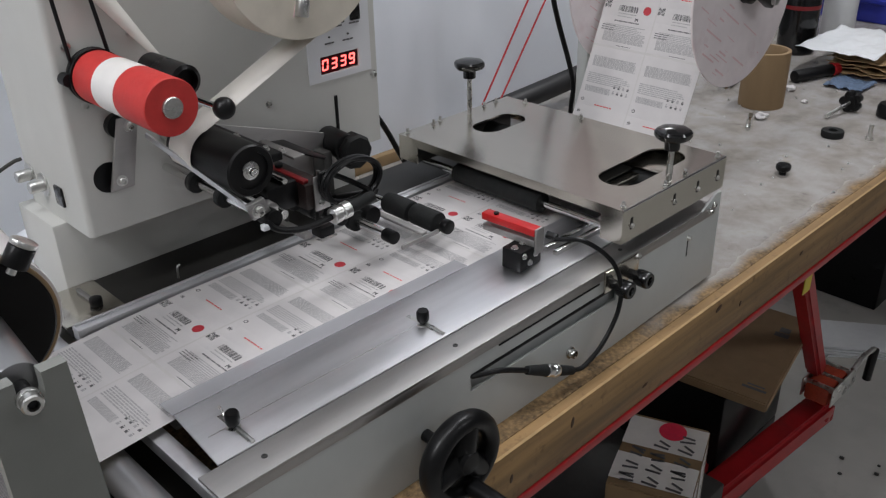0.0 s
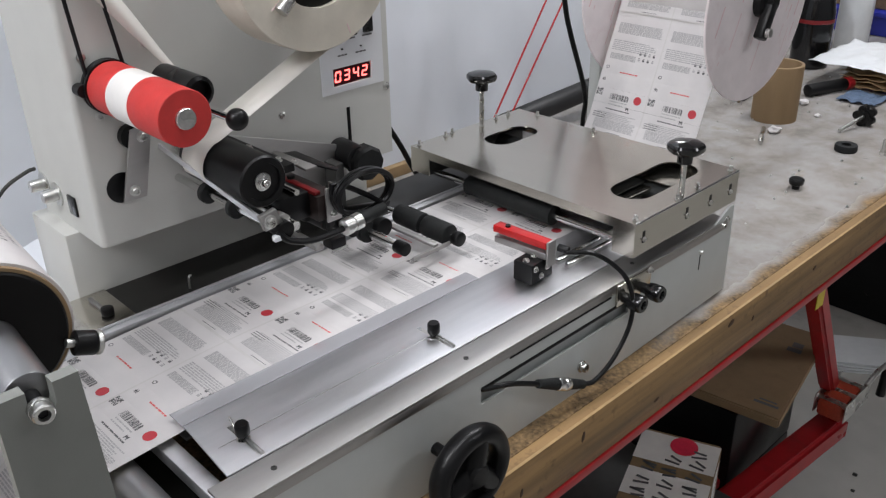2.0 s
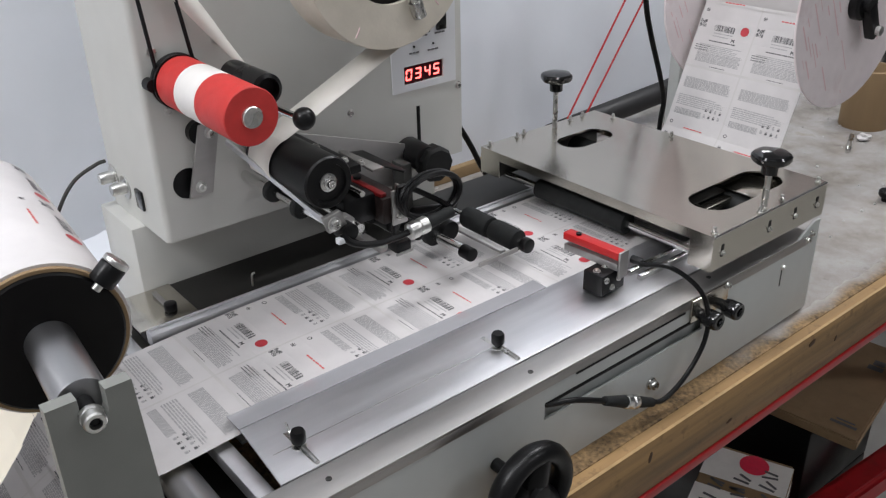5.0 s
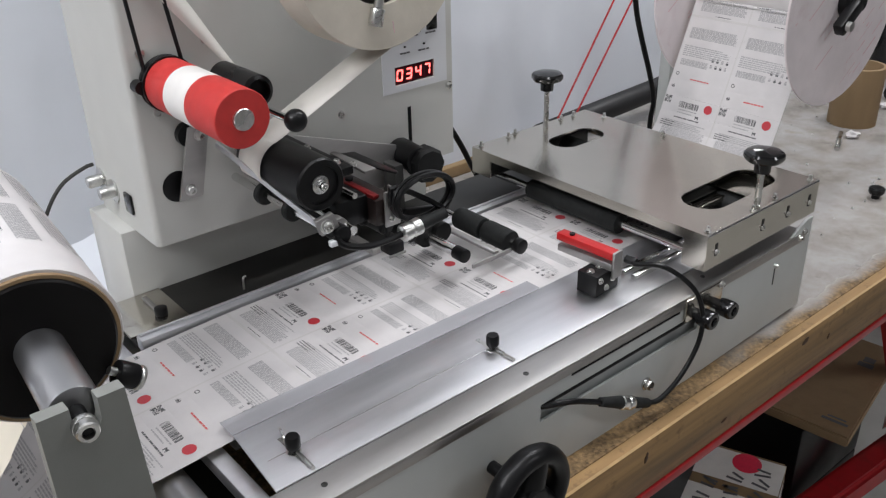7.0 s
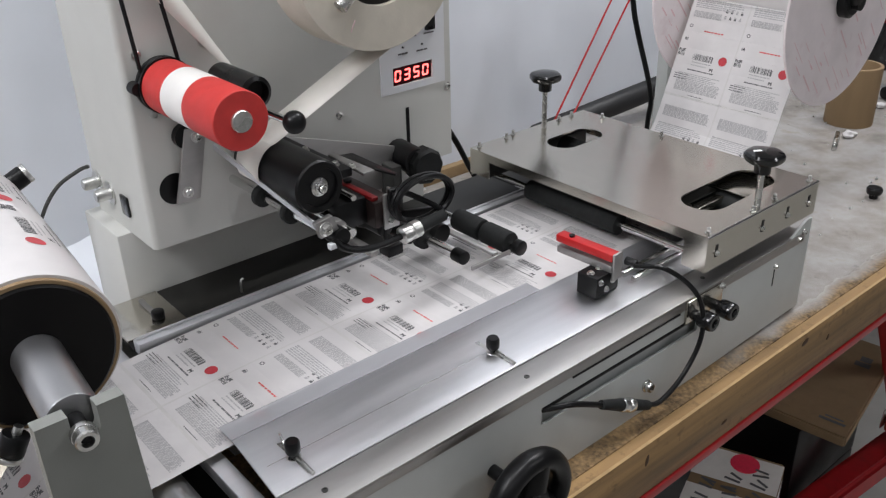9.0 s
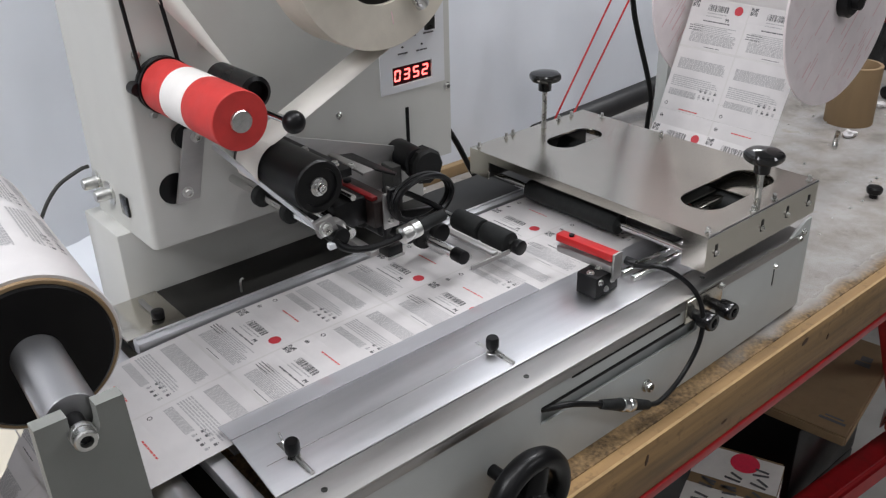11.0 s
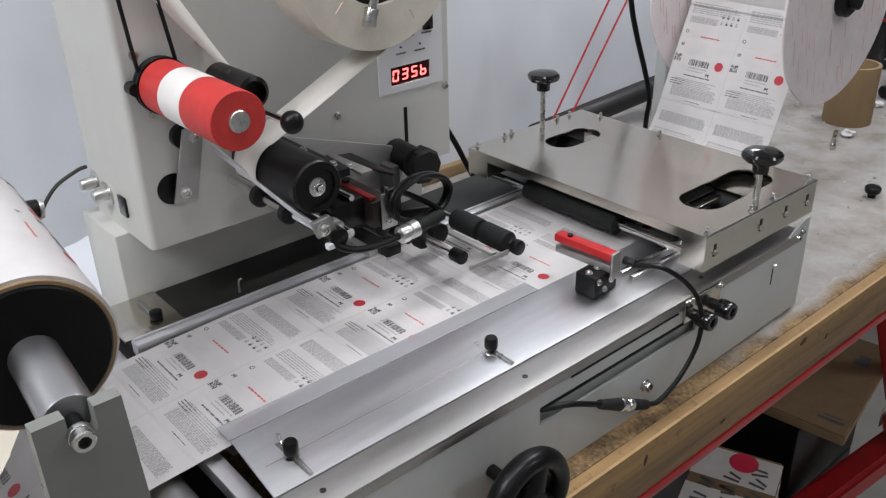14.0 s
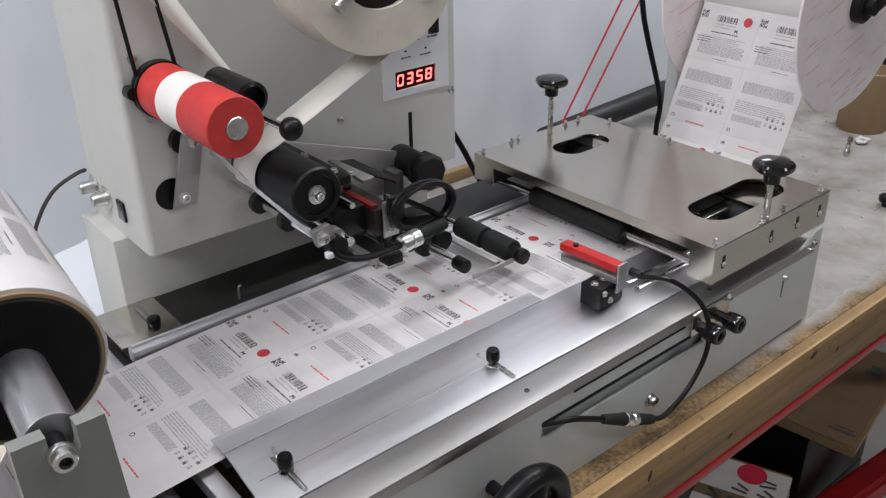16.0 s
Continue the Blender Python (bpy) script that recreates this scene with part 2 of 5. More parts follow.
def bm_lathe(profile, origin=(0, 0, 0), axis=(0, 1, 0), seg=40, bm=None, closed=False):
    """Turns (radius, height) pairs about an axis through origin."""
    b = bmesh.new()
    q = Vector(axis).to_track_quat("Z", "Y").to_matrix().to_4x4()
    m = Matrix.Translation(origin) @ q
    rings = []
    for r, h in profile:
        rings.append([b.verts.new(m @ Vector((r * math.cos(2 * math.pi * k / seg), r * math.sin(2 * math.pi * k / seg), h))) for k in range(seg)])
    pairs = list(zip(rings, rings[1:])) + ([(rings[-1], rings[0])] if closed else [])
    for a, c in pairs:
        for k in range(seg):
            b.faces.new((a[k], a[(k + 1) % seg], c[(k + 1) % seg], c[k]))
    if not closed:
        if profile[0][0] > 1e-5:
            b.faces.new(rings[0][::-1])
        if profile[-1][0] > 1e-5:
            b.faces.new(rings[-1])
    bmesh.ops.remove_doubles(b, verts=b.verts[:], dist=1e-6)
    bmesh.ops.recalc_face_normals(b, faces=b.faces[:])
    return merge(bm, b)


def spline(points, steps=8):
    """Catmull-Rom points through the given ones."""
    p = [Vector(q) for q in points]
    p = [p[0] * 2 - p[1]] + p + [p[-1] * 2 - p[-2]]
    out = []
    for a, b, c, d in zip(p, p[1:], p[2:], p[3:]):
        for k in range(steps):
            t = k / steps
            out.append(0.5 * ((2 * b) + (c - a) * t + (2 * a - 5 * b + 4 * c - d) * t * t + (3 * b - a - 3 * c + d) * t ** 3))
    out.append(p[-2])
    return out


def bm_tube(points, r, seg=10, smooth=8, bm=None):
    pts = spline(points, smooth) if smooth else [Vector(q) for q in points]
    b = bmesh.new()
    up = Vector((0.13, 0.31, 0.94))
    rings = []
    for k, q in enumerate(pts):
        d = (pts[min(k + 1, len(pts) - 1)] - pts[max(k - 1, 0)]).normalized()
        u = d.cross(up)
        if u.length < 0.1:
            u = d.cross(Vector((1, 0, 0)))
        u.normalize()
        v = d.cross(u)
        up = v * -1 if v.dot(up) < 0 else v
        rings.append([b.verts.new(q + r * (u * math.cos(2 * math.pi * j / seg) + v * math.sin(2 * math.pi * j / seg))) for j in range(seg)])
    for a, c in zip(rings, rings[1:]):
        for j in range(seg):
            b.faces.new((a[j], a[(j + 1) % seg], c[(j + 1) % seg], c[j]))
    b.faces.new(rings[0][::-1])
    b.faces.new(rings[-1])
    bmesh.ops.recalc_face_normals(b, faces=b.faces[:])
    return merge(bm, b)


def bm_prism(outline, a, b_, axis="y", bevel=0.0, bm=None):
    """A flat outline of (u, v) pairs drawn out from a to b along the axis (u, v are the two other axes in order)."""
    b = bmesh.new()

    def put(u, v, w):
        return {"x": (w, u, v), "y": (u, w, v), "z": (u, v, w)}[axis]
    lo = [b.verts.new(put(u, v, a)) for u, v in outline]
    hi = [b.verts.new(put(u, v, b_)) for u, v in outline]
    b.faces.new(lo)
    b.faces.new(hi)
    for k in range(len(lo)):
        j = (k + 1) % len(lo)
        b.faces.new((lo[k], lo[j], hi[j], hi[k]))
    bmesh.ops.recalc_face_normals(b, faces=b.faces[:])
    if bevel:
        bmesh.ops.bevel(b, geom=b.edges[:], offset=bevel, segments=2, affect="EDGES", profile=0.5)
    return merge(bm, b)


def bm_plate_holes(x0, x1, y0, y1, z0, z1, holes, seg=20):
    """A horizontal plate with long round-ended holes (cx, cy, half length along x, half width)."""
    b = bmesh.new()
    outer = [b.verts.new((x, y, z1)) for x, y in ((x0, y0), (x1, y0), (x1, y1), (x0, y1))]
    edges = [b.edges.new((outer[k], outer[(k + 1) % 4])) for k in range(4)]
    for cx, cy, a, r in holes:
        ring = []
        for k in range(2 * seg):
            th = 2 * math.pi * k / (2 * seg)
            ox = (a - r) if math.cos(th) > 0 else -(a - r)
            ring.append(b.verts.new((cx + ox + r * math.cos(th), cy + r * math.sin(th), z1)))
        edges += [b.edges.new((ring[k], ring[(k + 1) % len(ring)])) for k in range(len(ring))]
    bmesh.ops.triangle_fill(b, edges=edges, use_beauty=True)
    ext = bmesh.ops.extrude_face_region(b, geom=b.faces[:])
    bmesh.ops.translate(b, verts=[v for v in ext["geom"] if isinstance(v, bmesh.types.BMVert)], vec=(0, 0, z0 - z1))
    bmesh.ops.recalc_face_normals(b, faces=b.faces[:])
    return b


def mesh_of(name, bm, material, smooth=True):
    me = bpy.data.meshes.new(name)
    if smooth:
        for f in bm.faces:
            f.smooth = True
        for e in bm.edges:
            if len(e.link_faces) == 2 and e.calc_face_angle(0) > 0.6:
                e.smooth = False
    bm.to_mesh(me)
    bm.free()
    for k in material if isinstance(material, (list, tuple)) else [material]:
        me.materials.append(M[k])
    return me


def part(name, bm, material, parent=None, label="", smooth=True):
    ob = new(name, mesh_of(name, bm, material, smooth))
    if parent is not None:
        ob.parent = parent
    if label:
        tagged(ob, label)
    return ob


def thing(name, label, category, at=(0, 0, 0), group="", kind=""):
    ob = new(name)
    ob.empty_display_size = 0.02
    ob.location = at
    return tagged(ob, label, category, group, kind)


def single(name, bm, material, label, category, group="", kind="", smooth=True):
    return tagged(part(name, bm, material, None, "", smooth), label, category, group, kind)


def hex_bolt(parent, at, axis=(0, -1, 0), r=0.004, h=0.003, material="zinc", name="bolt"):
    at, ax = Vector(at), Vector(axis).normalized()
    b = bm_cyl(at, at + ax * h * 0.35, r * 1.35, seg=20, bevel=h * 0.08)
    b = bm_lathe([(r, 0), (r, h * 0.8), (r * 0.86, h), (r * 0.55, h), (r * 0.5, h * 0.45), (0, h * 0.45)], at + ax * h * 0.3, ax, seg=18, bm=b)
    return part(name, b, material, parent)


# ---- room ----
def room():
    single("floor", bm_box(-4, 6, -3.5, 4, FLOOR_Z - 0.1, FLOOR_Z), "floor", "worn grey concrete workshop floor with dark specks", "floor", kind="structure")
    # ceiling and walls are out of view; their tones steer the bounced light
    single("ceiling", bm_box(-4, 6, -3.5, 4, 2.2, 2.3), "ceiling", "unseen workshop ceiling, pale for even reflections", "ceiling", kind="structure")
    single("wall_north", bm_box(-4, 6, 3.9, 4.0, FLOOR_Z, 2.2), "wall", "unseen workshop wall, grey set for bounced light", "wall", kind="structure")
    single("wall_south", bm_box(-4, 6, -3.5, -3.4, FLOOR_Z, 2.2), "wall", "unseen workshop wall, grey set for bounced light", "wall", kind="structure")
    single("wall_west", bm_box(-4, -3.9, -3.4, 3.9, FLOOR_Z, 2.2), "wall", "unseen workshop wall, grey set for bounced light", "wall", kind="structure")
    single("wall_east", bm_box(5.9, 6, -3.4, 3.9, FLOOR_Z, 2.2), "wall", "unseen workshop wall, grey set for bounced light", "wall", kind="structure")
    # the hanging tarpaulin behind the bench, with soft folds
    b = bmesh.new()
    nx, nz = 150, 60
    rows = []
    for j in range(nz + 1):
        z = FLOOR_Z + 0.05 + (1.95 - FLOOR_Z) * j / nz
        row = []
        for i in range(nx + 1):
            x = -1.6 + 2.75 * i / nx
            fold = 0.016 * math.sin(9.0 * x + 1.2 * math.sin(2.2 * z)) + 0.028 * noise.noise((x * 2.6, z * 0.9, 0.3)) + 0.022 * noise.noise((x * 7 + z * 2, z * 2.4, 4.1)) + 0.011 * abs(noise.noise((x * 13, z * 7, 2.2)))
            row.append(b.verts.new((x, 0.665 + fold - 0.02 * max(0, 0.3 - z), z)))
        rows.append(row)
    for a, c in zip(rows, rows[1:]):
        for i in range(nx):
            b.faces.new((a[i], a[i + 1], c[i + 1], c[i]))
    # its foot lies bunched on the rear edge of the bench
    rows = []
    for j in range(9):
        f = j / 8
        rows.append([b.verts.new((-1.6 + 1.66 * i / 60, 0.662 - 0.150 * f + 0.012 * noise.noise((i * 0.35, j * 0.3, 7.0)), 0.005 + 0.075 * (1 - f) ** 1.4 * (1 + 0.35 * noise.noise((i * 0.22, 2.0, 1.0))) + 0.010 * abs(noise.noise((i * 0.4, j * 0.5, 3.0))))) for i in range(61)])
    for a, c in zip(rows, rows[1:]):
        for i in range(60):
            b.faces.new((a[i], c[i], c[i + 1], a[i + 1]))
    ob = single("curtain", b, "curtain", "white tarpaulin hung behind the workbench, softly creased", "curtain")
    ob.modifiers.new("thick", "SOLIDIFY").thickness = 0.002


def ceiling_lamps():
    for x, y, watts in LAMPS:
        t = thing("ceiling_light", "unseen long ceiling light with a glowing diffuser", "ceiling light", group="workshop ceiling lights")
        part("housing", bm_box(x - 0.75, x + 0.75, y - 0.16, y + 0.16, 2.13, 2.2, 0.01), "white_plastic", t)
        part("diffuser", bm_box(x - 0.73, x + 0.73, y - 0.14, y + 0.14, 2.105, 2.13, 0.004), "tube", t, "glowing milky diffuser")


# unseen fixtures; places and watts balance the brightness, the two front ones as fill
LAMPS = ((-2.2, 0.1, 54), (-0.4, -0.25, 12), (1.5, 0.1, 24), (-1.6, -2.2, 4), (1.5, -2.0, 13), (3.2, 2.2, 18))
room()
ceiling_lamps()
for x, y, watts in LAMPS:
    la = bpy.data.lights.new("ceiling_tube", "AREA")
    la.shape, la.size, la.size_y, la.energy = "RECTANGLE", 1.4, 0.26, watts
    la.color = (0.96, 0.965, 1.0)
    o = new("ceiling_tube", la)
    o.location = (x, y, 2.09)


# ---- workbench ----
def workbench():
    w = thing("workbench", "worn workbench with particle-board top, wooden edge and red steel frame", "workbench")
    part("top", bm_box(-1.7, 2.3, BENCH_FRONT + 0.012, 0.63, -0.04, 0.0, 0.0015), "board", w, "particle-board top, half covered by stained grey paint")
    part("edge_board", bm_box(-1.7, 2.3, BENCH_FRONT - 0.004, BENCH_FRONT + 0.0118, -0.0655, 0.0006, 0.002), "edge", w, "pale wooden edge board with knots")
    part("edge_lip", bm_box(-1.7, 2.3, BENCH_FRONT - 0.0044, BENCH_FRONT - 0.0012, 0.0006, 0.0012), "lip", w)
    b = bm_box(-1.7, 2.3, BENCH_FRONT - 0.006, BENCH_FRONT + 0.03, -0.0770, -0.0659, 0.001)
    bm_box(-1.7, 2.3, BENCH_FRONT + 0.05, BENCH_FRONT + 0.054, -0.13, -0.0400, 0.0, bm=b)
    part("beam", b, "red_steel", w, "red painted steel beam")
    # knots and splits in the edge board
    for x, z, a, c in ((0.412, -0.012, 0.0075, 0.0042), (0.118, -0.020, 0.0030, 0.0065), (0.470, -0.030, 0.0028, 0.0040), (0.640, -0.022, 0.0050, 0.0030), (0.022, -0.034, 0.0026, 0.0050), (0.255, -0.045, 0.0055, 0.0022)):
        b = bm_lathe([(1.0, 0.0), (0.9, 0.0004), (0.5, 0.0006), (0, 0.0006)], (0, 0, 0), (0, -1, 0), seg=14)
        for v in b.verts:
            v.co = Vector((x + v.co.x * a * (1 + 0.25 * math.sin(7 * v.co.z)), BENCH_FRONT - 0.0039 + v.co.y, z + v.co.z * c + 0.4 * v.co.x * c))
        part("knot", b, "knot", w, "dark knot in the wood")
    for x in (-1.5, 2.1):
        part("leg", bm_box(x - 0.03, x + 0.03, 0.0, 0.06, FLOOR_Z, -0.0770, 0.004), "red_steel", w)
        part("leg", bm_box(x - 0.03, x + 0.03, 0.52, 0.58, FLOOR_Z, -0.04, 0.004), "red_steel", w)
    part("rear_beam", bm_box(-1.7, 2.3, 0.53, 0.57, -0.12, -0.04, 0.002), "red_steel", w)


workbench()


# ---- the web table: body, deck, guide, rollers ----
def web_table():
    t = thing("web_table", "grey label-web table with aluminium deck standing on the workbench", "machine")
    # front side panel with its cable slot cut through
    zs, ze, xs, xe = 0.0624, 0.0815, 0.004, 0.238
    y0, y1 = SIDE, SIDE + 0.003
    top = 0.0972
    x0, x1 = -0.34, 0.452
    b = bm_box(x0, xs, y0, y1, 0.0, top)
    bm_prism([(xe, 0.0), (x1, 0.0065), (x1, top), (xe, top)], y0, y1, "y", bm=b)
    bm_box(xs, xe, y0, y1, 0.0, zs, bm=b)
    bm_box(xs, xe, y0, y1, ze, top, bm=b)
    bmesh.ops.remove_doubles(b, verts=b.verts[:], dist=1e-5)
    part("side_panel", b, "grey_paint", t, "grey powder-coated side panel with a cable slot", smooth=False)
    part("slot_back", bm_box(xs - 0.01, xe + 0.01, y1 + 0.006, y1 + 0.008, zs - 0.012, ze + 0.01), "grey_paint", t)
    part("rear_panel", bm_box(x0, x1, 0.375, 0.378, 0.0, 0.095), "grey_paint", t)
    part("end_panel", bm_box(x1 - 0.003, x1, y1, 0.375, 0.0065, 0.09), "grey_paint", t)
    for y in (0.012, 0.350):
        part("rubber_foot", bm_cyl((0.425, y, 0.0), (0.425, y, 0.012), 0.012, seg=20, bevel=0.001), "rubber", t)
    # added black sheet that darkens the space below the end roller like shade
    part("under_shade", bm_box(-0.335, -0.236, SIDE + 0.004, 0.374, 0.044, 0.046), "tray_black", t, "added black sheet for the shade under the end roller")
    # the ear of the side panel under the cover
    b = bm_prism([(0.385, 0.096), (0.452, 0.096), (0.452, 0.1235), (0.440, 0.1235)], y0 + 0.0002, y1, "y")
    part("side_ear", b, "grey_paint", t)
    hex_bolt(t, (0.436, y0, 0.110), r=0.003, h=0.003)
    hex_bolt(t, (0.428, y0, 0.104), r=0.0028, h=0.003)
    # aluminium angle along the front
    b = bm_box(-0.262, x1 - 0.012, SIDE - 0.0006, 0.0161, DECK - 0.0030, DECK, 0.0005)
    bm_box(-0.262, x1 - 0.012, SIDE - 0.0006, SIDE + 0.0022, DECK - 0.0118, DECK - 0.0030, 0.0003, bm=b)
    part("front_angle", b, "alu_edge", t, "dull aluminium angle with screw holes")
    for x in (0.0, -0.2126, 0.262):
        # dark ring on the angle stands for the shaded screw hole
        part("screw_hole_shade", bm_lathe([(0.0026, 0), (0.0026, 0.0006), (0.0016, 0.0006), (0.0014, 0.0001), (0, 0.0001)], (x, 0, DECK), (0, 0, 1), seg=16), "dark_paint", t)
    # the deck sheet, bent up at its inner edge
    b = bm_prism([(-0.2441, 0.0165), (0.46, 0.0165), (0.46, 0.097), (-0.2368, 0.097)], DECK - 0.0006, DECK + 0.0014, "z", bevel=0.0004)
    part("deck_sheet", b, "alu", t, "brushed aluminium deck sheet with a scored line")
    part("score_line", bm_box(-0.232, 0.0, 0.0497, 0.0502, DECK + 0.0013, DECK + 0.0016), "chrome", t)
    part("under_deck", bm_box(-0.236, 0.45, 0.098, 0.278, DECK - 0.016, DECK - 0.013), "alu_edge", t)
    # translucent web guide lying over the web's front edge
    b = bm_prism([(-0.238, 0.0955), (0.1165, 0.0955), (0.1165, 0.1155), (-0.238, 0.1175)], DECK + 0.0016, DECK + 0.0025, "z", bevel=0.0003)
    part("web_guide", b, "acrylic", t, "translucent plastic web guide")
    # thumb screws in their slots
    for x, y in ((0.0035, 0.0290), (-0.2105, 0.0282)):
        k = part("thumb_screw", bm_lathe([(0.0032, 0.0), (0.0032, 0.004), (0.0056, 0.0045), (0.0062, 0.006), (0.0062, 0.0135), (0.0052, 0.0155), (0, 0.0157)], (x, y + 0.018, DECK + 0.0015), (0, 0, 1), seg=24), "black", t, "black knurled thumb screw")
        part("slot", bm_box(x - 0.0022, x + 0.0022, y - 0.006, y + 0.040, DECK + 0.0011, DECK + 0.0017), "zinc", t)
        if x < -0.1:
            part("hook", bm_tube([(x - 0.001, y + 0.026, DECK + 0.003), (x + 0.000, y + 0.033, DECK + 0.008), (x + 0.002, y + 0.041, DECK + 0.009), (x + 0.004, y + 0.045, DECK + 0.004)], 0.0012, seg=8), "zinc", t, "bent wire hook")
        part("washer", bm_cyl((x, y + 0.018, DECK + 0.0014), (x, y + 0.018, DECK + 0.0024), 0.006, seg=20), "zinc", t)
        part("rod", bm_cyl((x, y - 0.010, DECK + 0.003), (x + 0.001, y + 0.014, DECK + 0.003), 0.0018, seg=10), "zinc", t)
    # rear rail, tray and end bar
    b = bm_box(-0.236, 0.452, 0.278, 0.293, DECK - 0.012, DECK + 0.003, 0.002)
    bm_box(-0.234, 0.45, 0.286, 0.289, DECK + 0.003, DECK + 0.0055, 0.0006, bm=b)
    part("rear_rail", b, "alu", t, "aluminium guide rail behind the web")
    part("tray", bm_box(-0.236, 0.452, 0.293, 0.3745, DECK - 0.012, DECK - 0.002), "tray_black", t, "dark tray behind the rail")
    part("tray_plate", bm_box(-0.240, -0.178, 0.296, 0.371, DECK - 0.002, DECK + 0.0005, 0.0005), "steel", t)
    part("end_bar", bm_box(-0.258, -0.243, -0.010, 0.376, DECK - 0.028, DECK - 0.014, 0.001), "alu", t)
    part("end_roller", bm_cyl((-0.290, -0.008, DECK - 0.028), (-0.290, 0.38, DECK - 0.028), 0.015, seg=36, bevel=0.001), "shaft", t, "turned metal end roller")
    part("tray_rod", bm_box(-0.2018, -0.1968, 0.3181, 0.3580, DECK + 0.0005, DECK + 0.004, 0.0008), "alu_edge", t)
    part("tray_knob", bm_cyl((-0.1990, 0.3165, DECK + 0.0005), (-0.1990, 0.3165, DECK + 0.009), 0.0066, seg=18, bevel=0.0015), "black", t)
    part("cable_tie", bm_tube([(-0.110, 0.31, DECK - 0.012), (-0.110, 0.309, DECK + 0.01), (-0.107, 0.308, DECK + 0.014)], 0.0012, seg=6), "zinc", t)
    # side fittings
    hex_bolt(t, (0.1573, SIDE, 0.0312), r=0.0052, h=0.006)
    for x, z in ((0.222, 0.096), (0.257, 0.094)):
        b = bm_lathe([(0.006, 0), (0.006, 0.010), (0.0090, 0.012), (0.0098, 0.016), (0.0098, 0.026), (0.0085, 0.0285), (0.005, 0.0285), (0.004, 0.026), (0, 0.026)], (x, SIDE - 0.0005, z - 0.006), (0, -1, 0), seg=28)
        part("clamp_knob", b, "gloss_black", t, "black clamping knob")
    part("clamp_plate", bm_box(0.210, 0.272, SIDE - 0.004, SIDE - 0.0008, 0.082, 0.108, 0.0008), "steel", t)
    hex_bolt(t, (0.268, SIDE - 0.004, 0.106), r=0.003, h=0.003)
    # dark bar on the panel paints the slot's shaded inside
    part("hook_slot_shade", bm_box(0.3815, 0.3830, SIDE - 0.0006, SIDE + 0.001, 0.060, 0.083), "dark_paint", t)
    hex_bolt(t, (0.3825, SIDE, 0.0848), r=0.0026, h=0.003)
    # black strip laid on for the dark slit under the angle
    part("slit_shade", bm_box(0.043, 0.203, SIDE - 0.0012, SIDE - 0.0002, 0.0952, 0.0968), "black", t)
    # hand wheel on its crank shaft
    c = Vector((-0.0560, -0.060, 0.0460))
    wheel = part("hand_wheel", bm_lathe([(0.0365 + 0.0095 * math.cos(a), 0.011 * math.sin(a)) for a in np.linspace(0, 2 * math.pi, 14)[:-1]], c, (0, -1, 0), seg=48, closed=True), "black", t, "black plastic hand wheel")
    spokes = None
    for k in range(3):
        a = math.radians(75 + 120 * k)
        spokes = bm_cyl(c, c + Vector((math.cos(a), 0, math.sin(a))) * 0.034, 0.0135, 0.0110, seg=16, bm=spokes)
    part("spokes", spokes, "black", wheel)
    part("hub", bm_lathe([(0.013, -0.012), (0.013, 0.010), (0.010, 0.013), (0, 0.0135)], c, (0, -1, 0), seg=28), "black", wheel)
    part("shaft", bm_cyl((c.x, SIDE, c.z), (c.x, c.y, c.z), 0.006, seg=18), "black", t)
    part("crank_grip", bm_cyl((c.x + 0.004, c.y - 0.008, c.z - 0.030), (c.x + 0.010, c.y - 0.075, c.z - 0.034), 0.009, 0.007, seg=18, bevel=0.002), "black", wheel)
    return t


web_table()


# ---- stainless cover over the nip rollers ----
def star_knob(parent, x, y, z, base):
    seg = 60
    b = bmesh.new()
    prof = [(0.0085, -0.0135), (0.0088, -0.004), (0.0125, -0.001), (0.0185, 0.000), (0.0205, 0.003), (0.0205, 0.007), (0.0185, 0.0095), (0.011, 0.0115), (0.0, 0.012)]
    rings = []
    for r, h in prof:
        row = []
        for k in range(seg):
            a = 2 * math.pi * k / seg
            lob = 1 + (0.03 * math.cos(6 * a) if r > 0.012 else 0)
            row.append(b.verts.new((x + r * lob * math.cos(a), y + r * lob * math.sin(a), z + h)))
        rings.append(row)
    for p, q in zip(rings, rings[1:]):
        for k in range(seg):
            b.faces.new((p[k], p[(k + 1) % seg], q[(k + 1) % seg], q[k]))
    b.faces.new(rings[0][::-1])
    bmesh.ops.remove_doubles(b, verts=b.verts[:], dist=1e-6)
    k = part("star_knob", b, "gloss_black", parent, "glossy black star knob")
    part("stem", bm_cyl((x, y, base - 0.03), (x, y, z - 0.012), 0.0034, seg=16), "zinc", k, "threaded steel stem")


